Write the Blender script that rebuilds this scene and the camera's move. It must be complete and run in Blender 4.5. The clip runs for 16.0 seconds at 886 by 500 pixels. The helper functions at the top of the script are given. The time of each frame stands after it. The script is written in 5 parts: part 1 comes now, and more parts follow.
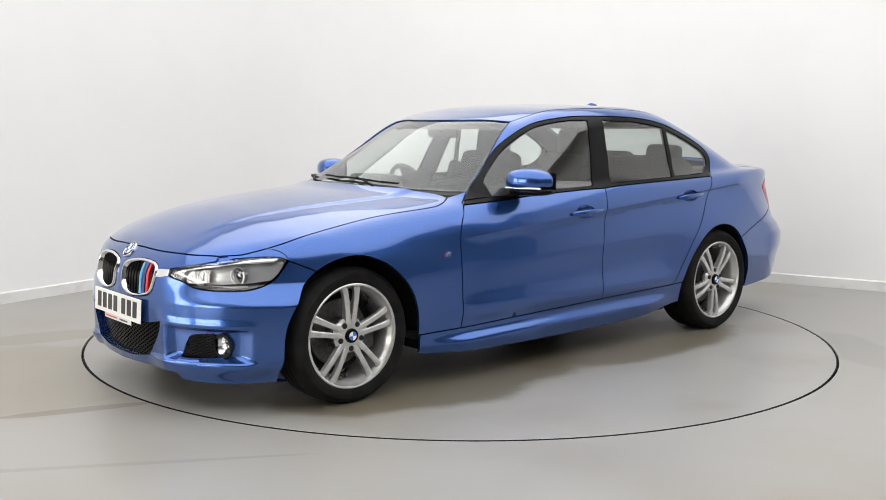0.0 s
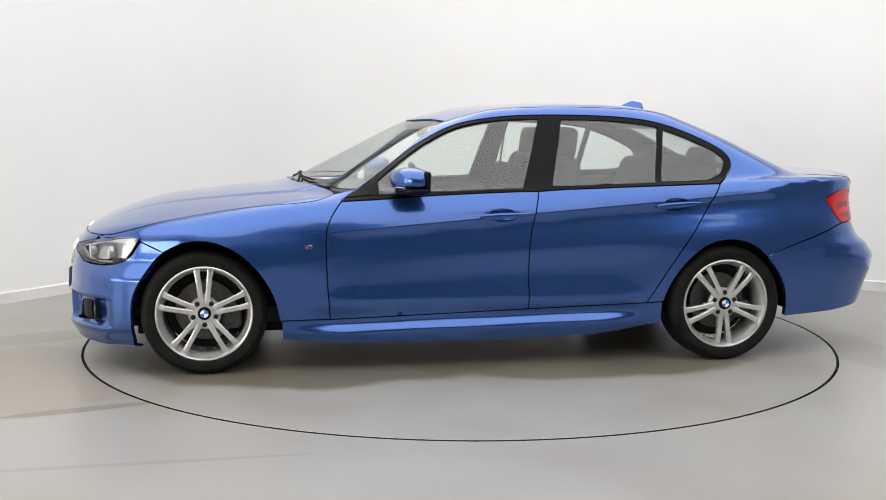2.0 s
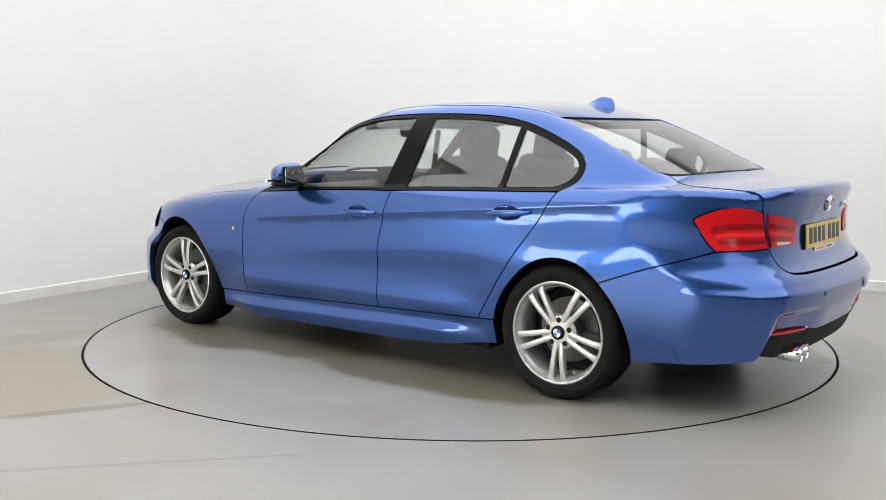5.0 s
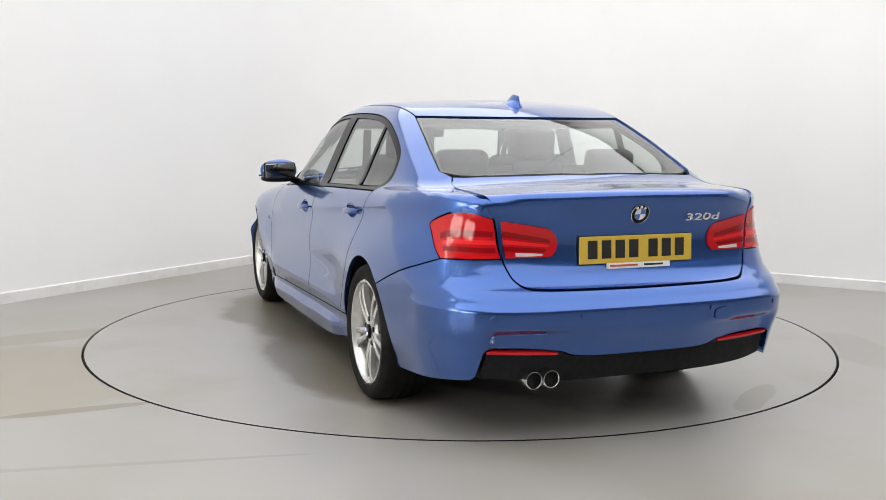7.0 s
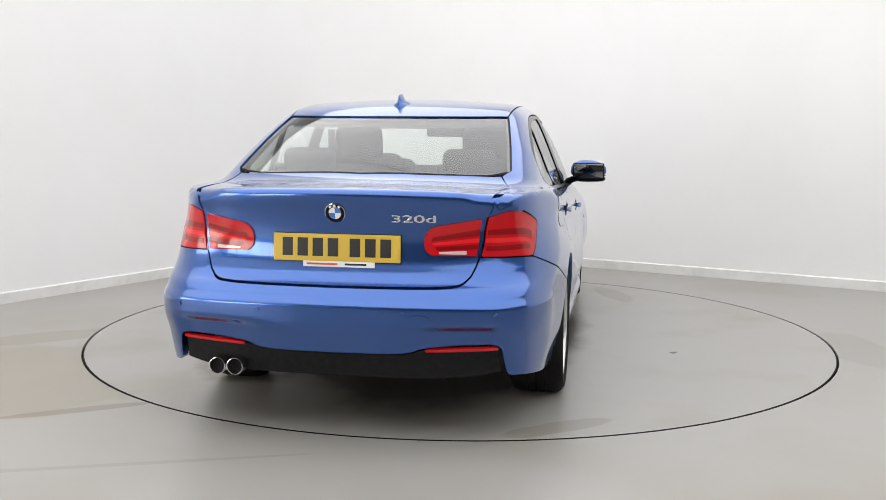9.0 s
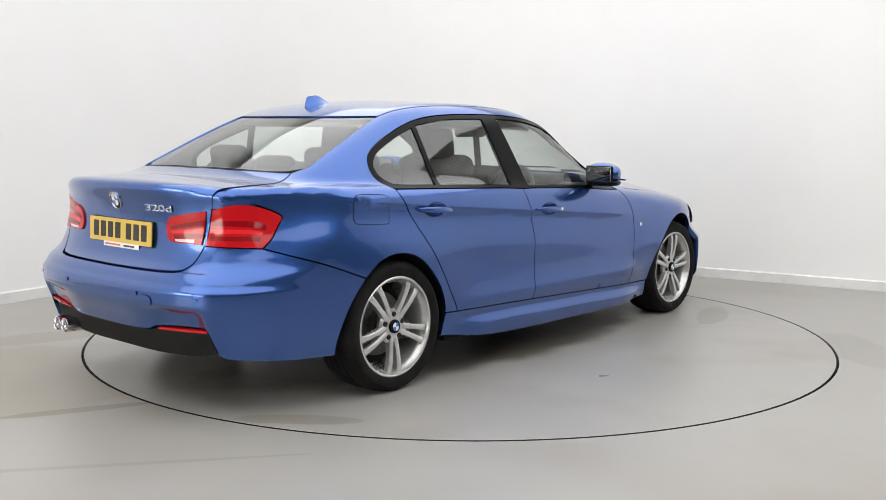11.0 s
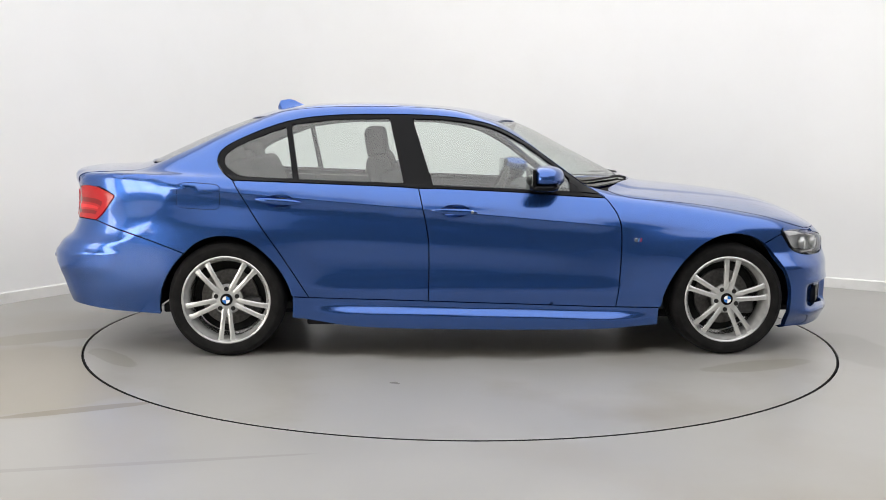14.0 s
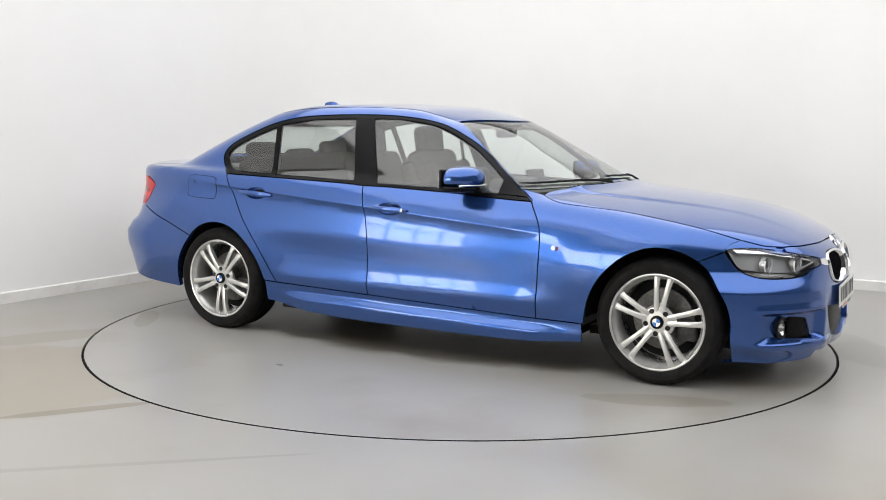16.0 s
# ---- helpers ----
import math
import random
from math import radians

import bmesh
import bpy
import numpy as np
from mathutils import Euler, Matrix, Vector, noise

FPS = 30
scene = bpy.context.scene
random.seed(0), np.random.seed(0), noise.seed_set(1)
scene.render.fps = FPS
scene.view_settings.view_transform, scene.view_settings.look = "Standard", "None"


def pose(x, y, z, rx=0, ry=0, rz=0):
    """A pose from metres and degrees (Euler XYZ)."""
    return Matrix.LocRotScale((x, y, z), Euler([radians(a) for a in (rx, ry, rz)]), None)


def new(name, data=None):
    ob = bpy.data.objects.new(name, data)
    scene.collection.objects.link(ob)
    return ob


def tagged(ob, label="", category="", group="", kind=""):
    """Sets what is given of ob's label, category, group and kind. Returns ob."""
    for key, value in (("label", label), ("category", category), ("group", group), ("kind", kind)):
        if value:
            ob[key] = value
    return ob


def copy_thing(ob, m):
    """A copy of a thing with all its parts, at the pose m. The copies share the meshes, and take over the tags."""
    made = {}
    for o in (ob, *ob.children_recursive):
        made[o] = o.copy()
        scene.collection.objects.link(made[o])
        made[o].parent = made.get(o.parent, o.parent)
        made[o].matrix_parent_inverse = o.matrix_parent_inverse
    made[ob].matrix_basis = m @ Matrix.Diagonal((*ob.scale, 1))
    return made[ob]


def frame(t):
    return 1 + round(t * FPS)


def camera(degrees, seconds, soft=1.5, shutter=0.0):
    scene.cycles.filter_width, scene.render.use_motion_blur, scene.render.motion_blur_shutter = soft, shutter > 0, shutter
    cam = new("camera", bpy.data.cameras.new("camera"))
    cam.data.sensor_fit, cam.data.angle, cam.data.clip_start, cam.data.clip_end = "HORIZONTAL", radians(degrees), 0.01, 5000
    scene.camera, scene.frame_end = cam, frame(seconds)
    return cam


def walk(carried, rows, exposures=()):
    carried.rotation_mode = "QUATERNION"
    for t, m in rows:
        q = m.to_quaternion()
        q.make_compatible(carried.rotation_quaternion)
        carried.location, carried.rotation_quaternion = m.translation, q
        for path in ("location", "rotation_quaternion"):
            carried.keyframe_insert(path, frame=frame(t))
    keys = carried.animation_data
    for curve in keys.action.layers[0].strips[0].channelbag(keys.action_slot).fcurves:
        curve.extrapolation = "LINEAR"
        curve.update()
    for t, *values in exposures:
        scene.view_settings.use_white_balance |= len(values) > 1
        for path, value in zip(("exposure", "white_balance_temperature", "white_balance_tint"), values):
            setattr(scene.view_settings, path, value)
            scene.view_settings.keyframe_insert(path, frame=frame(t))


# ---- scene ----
# ---- camera ----
cam = camera(48.26, 16.0, soft=0.85)
EYE = pose(0, -6.167, 1.2756, 90 - 7.086, 0, .926) @ pose(0, 0, 0, 0, 0, .388)
walk(cam, [(0, EYE), (16, EYE)], exposures=[(0, 0.0), (16, 0.0)])

# turning of the platform: seconds, heading of the car in degrees
TURN = [(0, 221.47), (.5, 213.75), (1, 205.75), (1.5, 198.15), (2, 190.13), (2.5, 182.6), (3, 174.55), (3.5, 166.98), (3.7, 163.8),
        (5.8, 130.87), (6, 127.74), (6.5, 120.14), (7, 112.04), (7.5, 104.43), (8, 96.41), (8.5, 88.85), (9, 80.82), (9.5, 73.27), (10, 65.26),
        (10.2, 62.11), (12.3, 29.41), (12.5, 26.34), (13, 18.28), (13.5, 10.74), (14, 2.74), (14.5, -4.87), (15, -12.89), (15.5, -20.4), (16, -28.43)]
CAR_AT = Matrix.Translation((.0858, .1342, 0))

# ---- room plan and light ----
CORNER = Vector((-1.133, 4.237))
ALONG_R = Vector((.8687, -.4954))
ALONG_L = Vector((-.5201, -.8541))
LEN_R, LEN_L, HIGH = 11.5, 12.5, 3.9
RADIUS = 2.239

world = bpy.data.worlds.new("world")
scene.world = world
world.use_nodes = True
world.node_tree.nodes["Background"].inputs[0].default_value = (.6, .7, .9, 1)
world.node_tree.nodes["Background"].inputs[1].default_value = .3


def room(r, l, z=0.0):
    """A point of the room: metres along the right wall, along the left wall, up."""
    p = CORNER + ALONG_R * r + ALONG_L * l
    return Vector((p.x, p.y, z))


# ---- materials ----
def material(name, color, rough=.5, metal=0.0, coat=0.0, coat_rough=.05, spec=.5, emit=None, strength=0.0):
    m = bpy.data.materials.new(name)
    m.use_nodes = True
    b = m.node_tree.nodes["Principled BSDF"]
    b.inputs["Base Color"].default_value = (*color, 1)
    b.inputs["Roughness"].default_value = rough
    b.inputs["Metallic"].default_value = metal
    b.inputs["Coat Weight"].default_value = coat
    b.inputs["Coat Roughness"].default_value = coat_rough
    b.inputs["Specular IOR Level"].default_value = spec
    if emit:
        b.inputs["Emission Color"].default_value = (*emit, 1)
        b.inputs["Emission Strength"].default_value = strength
    return m


def grain(m, scale, low, high, detail=4.0, bump=0.0, second=None, space="Object", rough=None):
    """Mottle the base colour between two colours at one scale, or two; add fine relief."""
    nt = m.node_tree
    b = nt.nodes["Principled BSDF"]
    co = nt.nodes.new("ShaderNodeTexCoord")
    n = nt.nodes.new("ShaderNodeTexNoise")
    n.inputs["Scale"].default_value, n.inputs["Detail"].default_value = scale, detail
    nt.links.new(co.outputs[space], n.inputs["Vector"])
    r = nt.nodes.new("ShaderNodeValToRGB")
    r.color_ramp.elements[0].position, r.color_ramp.elements[1].position = .32, .68
    r.color_ramp.elements[0].color, r.color_ramp.elements[1].color = (*low, 1), (*high, 1)
    nt.links.new(n.outputs["Fac"], r.inputs[0])
    out = r.outputs[0]
    if second:
        s2, tint, amount = second
        n2 = nt.nodes.new("ShaderNodeTexNoise")
        n2.inputs["Scale"].default_value, n2.inputs["Detail"].default_value = s2, 6
        nt.links.new(co.outputs[space], n2.inputs["Vector"])
        r2 = nt.nodes.new("ShaderNodeValToRGB")
        r2.color_ramp.elements[0].position, r2.color_ramp.elements[1].position = .5, .72
        r2.color_ramp.elements[0].color, r2.color_ramp.elements[1].color = (0, 0, 0, 1), (amount, amount, amount, 1)
        nt.links.new(n2.outputs["Fac"], r2.inputs[0])
        mix = nt.nodes.new("ShaderNodeMix")
        mix.data_type = "RGBA"
        nt.links.new(r2.outputs[0], mix.inputs[0])
        nt.links.new(out, mix.inputs[6])
        mix.inputs[7].default_value = (*tint, 1)
        out = mix.outputs[2]
    nt.links.new(out, b.inputs["Base Color"])
    if rough:
        mr = nt.nodes.new("ShaderNodeMapRange")
        mr.inputs[3].default_value, mr.inputs[4].default_value = rough
        nt.links.new(n.outputs["Fac"], mr.inputs[0])
        nt.links.new(mr.outputs[0], b.inputs["Roughness"])
    if bump:
        bp = nt.nodes.new("ShaderNodeBump")
        bp.inputs["Strength"].default_value, bp.inputs["Distance"].default_value = bump, .002
        nf = nt.nodes.new("ShaderNodeTexNoise")
        nf.inputs["Scale"].default_value, nf.inputs["Detail"].default_value = scale * 12, 3
        nt.links.new(co.outputs[space], nf.inputs["Vector"])
        nt.links.new(nf.outputs["Fac"], bp.inputs["Height"])
        nt.links.new(bp.outputs[0], b.inputs["Normal"])
    return m


def glazing(name, tint, rough=.0, ior=1.5):
    """Thin pane: lets light straight through with a tint, and mirrors by the Fresnel law."""
    m = bpy.data.materials.new(name)
    m.use_nodes = True
    nt = m.node_tree
    nt.nodes.clear()
    out = nt.nodes.new("ShaderNodeOutputMaterial")
    mix = nt.nodes.new("ShaderNodeMixShader")
    tr = nt.nodes.new("ShaderNodeBsdfTransparent")
    gl = nt.nodes.new("ShaderNodeBsdfGlossy")
    lw = nt.nodes.new("ShaderNodeLayerWeight")
    lw.inputs[0].default_value = .5
    power = nt.nodes.new("ShaderNodeMath")
    power.operation = "POWER"
    power.inputs[1].default_value = 4.0
    nt.links.new(lw.outputs["Facing"], power.inputs[0])
    fr = nt.nodes.new("ShaderNodeMath")
    fr.operation = "MULTIPLY_ADD"
    base = ((ior - 1) / (ior + 1)) ** 2 * 2.5
    fr.inputs[1].default_value, fr.inputs[2].default_value = 1 - base, base
    nt.links.new(power.outputs[0], fr.inputs[0])
    tr.inputs[0].default_value = (*tint, 1)
    gl.inputs["Roughness"].default_value = rough
    nt.links.new(fr.outputs[0], mix.inputs[0])
    nt.links.new(tr.outputs[0], mix.inputs[1])
    nt.links.new(gl.outputs[0], mix.inputs[2])
    nt.links.new(mix.outputs[0], out.inputs[0])
    return m


PAINT = material("blue_paint", (.028, .096, .345), .24, .80, 1.0, .03)
GLOSS_BLACK = material("gloss_black", (.005, .005, .006), .18, 0, 0, spec=.11)
PLASTIC = grain(material("black_plastic", (.008, .008, .009), .65, spec=.2), 40, (.006, .006, .007), (.012, .012, .013), bump=.15)
RUBBER = grain(material("rubber", (.008, .008, .008), .75, spec=.15), 18, (.006, .006, .006), (.013, .012, .012), bump=.1)
ALLOY = grain(material("alloy", (.60, .60, .59), .26, .6, .5), 30, (.56, .56, .55), (.66, .66, .65))
CHROME = material("chrome", (.82, .82, .83), .08, 1.0)
STEEL = grain(material("brake_steel", (.12, .115, .11), .45, .8), 60, (.09, .087, .084), (.15, .145, .14))
CALIPER = grain(material("caliper_grey", (.07, .07, .07), .55, .4), 40, (.05, .05, .05), (.09, .09, .09))
DARK = material("dark_void", (.008, .008, .008), .9)
FABRIC = grain(material("seat_cloth", (.022, .022, .022), .85, spec=.2), 220, (.011, .011, .011), (.019, .018, .018), bump=.1)
TRIM = grain(material("cabin_plastic", (.06, .058, .055), .6), 60, (.05, .048, .046), (.07, .068, .064), bump=.1)
PILLAR = grain(material("pillar_cloth", (.17, .165, .155), .9), 90, (.075, .072, .064), (.10, .096, .086))
LINING = grain(material("headlining", (.34, .33, .30), .9), 90, (.20, .19, .155), (.24, .23, .19))
CARPET = grain(material("carpet", (.02, .02, .02), .95), 120, (.014, .014, .014), (.028, .028, .028))
RED_LENS = material("red_lens", (.50, .006, .010), .10, 0, .35, .02, spec=.35)
RED_DEEP = material("red_lens_dark", (.24, .003, .006), .12, 0, .35, .02, spec=.35)
RED_BAR = material("red_light_bar", (.72, .02, .025), .12, 0, .35, .02, spec=.35)
CLEAR_LENS = material("clear_lens", (.62, .55, .55), .1, 0, 1.0)
GLASS = glazing("window_glass", (.84, .89, .865), ior=1.55)
LAMP_GLASS = glazing("lamp_glass", (.93, .94, .95))
LAMP_BODY = material("headlight_body", (.62, .62, .63), .25, .30)
MIRROR = material("mirror_glass", (.30, .31, .32), .02, 1.0)
YELLOW = material("plate_yellow", (.60, .41, .05), .35, 0, .5)
WHITE_PLATE = material("plate_white", (.80, .80, .78), .35, 0, .5)
INK = material("plate_ink", (.015, .015, .017), .4)
INK_RED = material("sticker_red", (.55, .10, .05), .4)
BADGE_BLUE = material("badge_blue", (.03, .17, .55), .2, 0, 1.0)
BADGE_WHITE = material("badge_white", (.8, .8, .8), .2, 0, 1.0)
STRIPE_SKY = material("stripe_light_blue", (.10, .36, .66), .3, 0, .5)
STRIPE_NAVY = material("stripe_navy", (.02, .03, .18), .3, 0, .5)
STRIPE_RED = material("stripe_red", (.55, .015, .02), .3, 0, .5)

WALL = grain(material("white_wall_paint", (.80, .79, .775), .75), 1.1, (.845, .838, .825), (.865, .858, .848), bump=.05, second=(2.3, (.80, .785, .76), .2))
SKIRTING = grain(material("skirting_paint", (.78, .77, .75), .5), 3.0, (.74, .73, .71), (.81, .80, .78), second=(9.0, (.55, .52, .48), .35))
CEILING = grain(material("ceiling_paint", (.80, .80, .79), .85), 2.0, (.77, .77, .76), (.83, .83, .82))
FLOOR = grain(material("floor_paint", (.36, .35, .33), .32), 1.3, (.296, .287, .268), (.322, .313, .294), bump=.04,
              second=(.9, (.25, .215, .16), .45), rough=(.26, .42))
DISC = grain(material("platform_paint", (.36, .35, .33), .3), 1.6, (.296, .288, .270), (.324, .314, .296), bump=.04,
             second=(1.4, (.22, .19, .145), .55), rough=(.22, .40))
DARK_WALL = grain(material("grey_wall_paint", (.22, .22, .22), .8), 1.5, (.11, .11, .11), (.14, .14, .14))
PANEL_LIGHT = material("light_diffuser", (.8, .8, .8), .5, emit=(.997, .998, 1.006), strength=1.70)
DAY = material("window_daylight", (.8, .8, .8), .5, emit=(1.0, .96, .88), strength=7.0)


def stain_shade(m, at, size, turn, color, amount, ragged=.35, scale=2.5):
    """A ragged oval patch at a place of the floor, for stains and for painted shade."""
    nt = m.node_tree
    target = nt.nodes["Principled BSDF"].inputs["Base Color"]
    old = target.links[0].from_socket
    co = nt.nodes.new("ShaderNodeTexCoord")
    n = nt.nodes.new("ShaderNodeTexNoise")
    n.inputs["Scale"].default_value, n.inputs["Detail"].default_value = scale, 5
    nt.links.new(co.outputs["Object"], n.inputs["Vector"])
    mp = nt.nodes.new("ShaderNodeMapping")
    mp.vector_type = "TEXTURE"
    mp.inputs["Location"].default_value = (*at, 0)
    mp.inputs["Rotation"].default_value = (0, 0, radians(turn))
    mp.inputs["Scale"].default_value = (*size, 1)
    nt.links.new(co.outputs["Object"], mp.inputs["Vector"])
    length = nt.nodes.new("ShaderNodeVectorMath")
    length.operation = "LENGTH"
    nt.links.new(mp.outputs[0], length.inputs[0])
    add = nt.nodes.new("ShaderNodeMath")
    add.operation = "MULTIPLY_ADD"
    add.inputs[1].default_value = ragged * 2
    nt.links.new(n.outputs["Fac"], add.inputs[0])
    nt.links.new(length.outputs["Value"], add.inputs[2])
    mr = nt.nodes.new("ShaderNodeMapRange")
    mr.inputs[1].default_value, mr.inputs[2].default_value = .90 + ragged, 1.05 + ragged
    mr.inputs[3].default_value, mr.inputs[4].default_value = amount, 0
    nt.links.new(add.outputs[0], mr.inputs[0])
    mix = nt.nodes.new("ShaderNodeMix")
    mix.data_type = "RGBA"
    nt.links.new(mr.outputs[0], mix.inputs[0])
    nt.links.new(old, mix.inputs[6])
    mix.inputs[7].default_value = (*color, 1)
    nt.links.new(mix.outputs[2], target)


stain_shade(FLOOR, (-2.35, -1.35), (1.0, .75), 20, (.25, .215, .15), .55)
stain_shade(FLOOR, (-1.72, -1.87), (.34, .045), 25, (.15, .125, .075), .6, .3, 5)
stain_shade(FLOOR, (-2.5, -.35), (.5, .16), 30, (.22, .19, .13), .5)
stain_shade(FLOOR, (2.33, -.45), (.22, .5), 0, (.20, .185, .16), .35)
stain_shade(FLOOR, (-1.4, -2.6), (.9, .02), 12, (.19, .18, .16), .4, .2, 6)
# First patch: wet brown, with the shade under the car painted in.
stain_shade(DISC, (0, 0), (1.85, .78), 0, (.06, .052, .038), .85, .25, 2.2)
stain_shade(DISC, (.85, .80), (1.0, .50), 2, (.12, .105, .075), .8, .28, 2.6)
stain_shade(DISC, (-.5, .85), (1.0, .46), -3, (.13, .112, .08), .8, .28, 2.6)
stain_shade(DISC, (1.30, 1.0), (.35, .16), 10, (.15, .13, .09), .6, .4, 5)
stain_shade(DISC, (-.85, 1.12), (.35, .13), -8, (.15, .13, .09), .55, .4, 5)
stain_shade(DISC, (-1.95, -.75), (.07, .3), 40, (.17, .15, .11), .5, .4, 6)
stain_shade(DISC, (1.6, -.95), (.35, .1), 20, (.18, .16, .12), .5, .4, 5)


# ---- small builders ----
def part(name, bm, mat, parent=None, label="", smooth_angle=None, m=None):
    """Links a bmesh as one mesh object under a thing or a part."""
    if m is not None:
        bmesh.ops.transform(bm, matrix=m, verts=bm.verts)
    bmesh.ops.recalc_face_normals(bm, faces=bm.faces)
    me = bpy.data.meshes.new(name)
    bm.to_mesh(me)
    bm.free()
    me.materials.append(mat)
    if smooth_angle is not None:
        me.shade_smooth()
        me.set_sharp_from_angle(angle=radians(smooth_angle))
    ob = new(name, me)
    ob.parent = parent
    if label:
        ob["label"] = label
    return ob


def rbox(sx, sy, sz, r=.01, seg=2):
    """A box with rounded edges, centred."""
    bm = bmesh.new()
    bmesh.ops.create_cube(bm, size=1)
    bmesh.ops.scale(bm, vec=(sx, sy, sz), verts=bm.verts)
    bmesh.ops.bevel(bm, geom=bm.edges[:], offset=r, segments=seg, affect="EDGES", profile=.5)
    return bm


def revolve(profile, n=48, axis="y"):
    """A ring from (radius, along) pairs turned about the axis; closed where the radius is 0."""
    bm = bmesh.new()
    rings = []
    for r, a in profile:
        ring = []
        for i in range(n if r > 1e-6 else 1):
            t = 2 * math.pi * i / n
            c = (r * math.cos(t), a, r * math.sin(t)) if axis == "y" else (r * math.cos(t), r * math.sin(t), a) if axis == "z" else (a, r * math.cos(t), r * math.sin(t))
            ring.append(bm.verts.new(c))
        rings.append(ring)
    for a, b in zip(rings, rings[1:]):
        for i in range(n):
            q = [a[i % len(a)], a[(i + 1) % len(a)], b[(i + 1) % len(b)], b[i % len(b)]]
            q = list(dict.fromkeys(q))
            if len(q) > 2:
                bm.faces.new(q)
    return bm


def prism(outline, depth, axis="y"):
    """A flat outline of (u, v) pairs given depth: in x-z for y, in y-z for x, in x-y for z."""
    bm = bmesh.new()
    def at(u, v, d):
        return (u, d, v) if axis == "y" else (d, u, v) if axis == "x" else (u, v, d)
    a = [bm.verts.new(at(u, v, 0)) for u, v in outline]
    b = [bm.verts.new(at(u, v, depth)) for u, v in outline]
    bm.faces.new(a)
    bm.faces.new(b[::-1])
    for i in range(len(a)):
        j = (i + 1) % len(a)
        bm.faces.new((a[i], b[i], b[j], a[j]))
    return bm


def tube(points, r, n=10, taper=None):
    """A round bar along points, closed at both ends."""
    bm = bmesh.new()
    pts = [Vector(p) for p in points]
    rings = []
    for i, p in enumerate(pts):
        d = (pts[min(i + 1, len(pts) - 1)] - pts[max(i - 1, 0)]).normalized()
        u = d.orthogonal().normalized() if i == 0 else (rings[-1][1] - d * rings[-1][1].dot(d)).normalized()
        w = d.cross(u)
        rr = r if taper is None else r * taper[i]
        rings.append(([bm.verts.new(p + (u * math.cos(2 * math.pi * k / n) + w * math.sin(2 * math.pi * k / n)) * rr) for k in range(n)], u))
    for (a, _), (b, _) in zip(rings, rings[1:]):
        for k in range(n):
            bm.faces.new((a[k], a[(k + 1) % n], b[(k + 1) % n], b[k]))
    bm.faces.new(rings[0][0][::-1])
    bm.faces.new(rings[-1][0])
    return bm


def merge(*bms):
    out = bmesh.new()
    for b in bms:
        me = bpy.data.meshes.new("tmp")
        b.to_mesh(me)
        b.free()
        out.from_mesh(me)
        bpy.data.meshes.remove(me)
    return out


def moved(bm, m):
    bmesh.ops.transform(bm, matrix=m, verts=bm.verts)
    return bm


def flip_y(ob, name, parent):
    """The mirror image of a part, on the car's other side."""
    me = ob.data.copy()
    bm = bmesh.new()
    bm.from_mesh(me)
    for v in bm.verts:
        v.co.y = -v.co.y
    bmesh.ops.reverse_faces(bm, faces=bm.faces)
    bm.to_mesh(me)
    bm.free()
    o = new(name, me)
    o.parent = parent
    if "label" in ob:
        o["label"] = ob["label"]
    return o


# ---- the room ----
def sweep(line, profile):
    """Walls: a plan line of points (x, y), with a profile of (inward offset, z) along it."""
    bm = bmesh.new()
    cols = []
    for i, p in enumerate(line):
        d = (line[min(i + 1, len(line) - 1)] - line[max(i - 1, 0)]).normalized()
        inward = Vector((-d.y, d.x))
        cols.append([bm.verts.new((*(p + inward * o), z)) for o, z in profile])
    for a, b in zip(cols, cols[1:]):
        for k in range(len(profile)):
            j = (k + 1) % len(profile)
            bm.faces.new((a[k], a[j], b[j], b[k]))
    bm.faces.new(cols[0])
    bm.faces.new(cols[-1][::-1])
    return bm


def plan2(r, l):
    return CORNER + ALONG_R * r + ALONG_L * l


FILLET = 1.3
WIN = (8.8, 11.8, .5, 2.7)


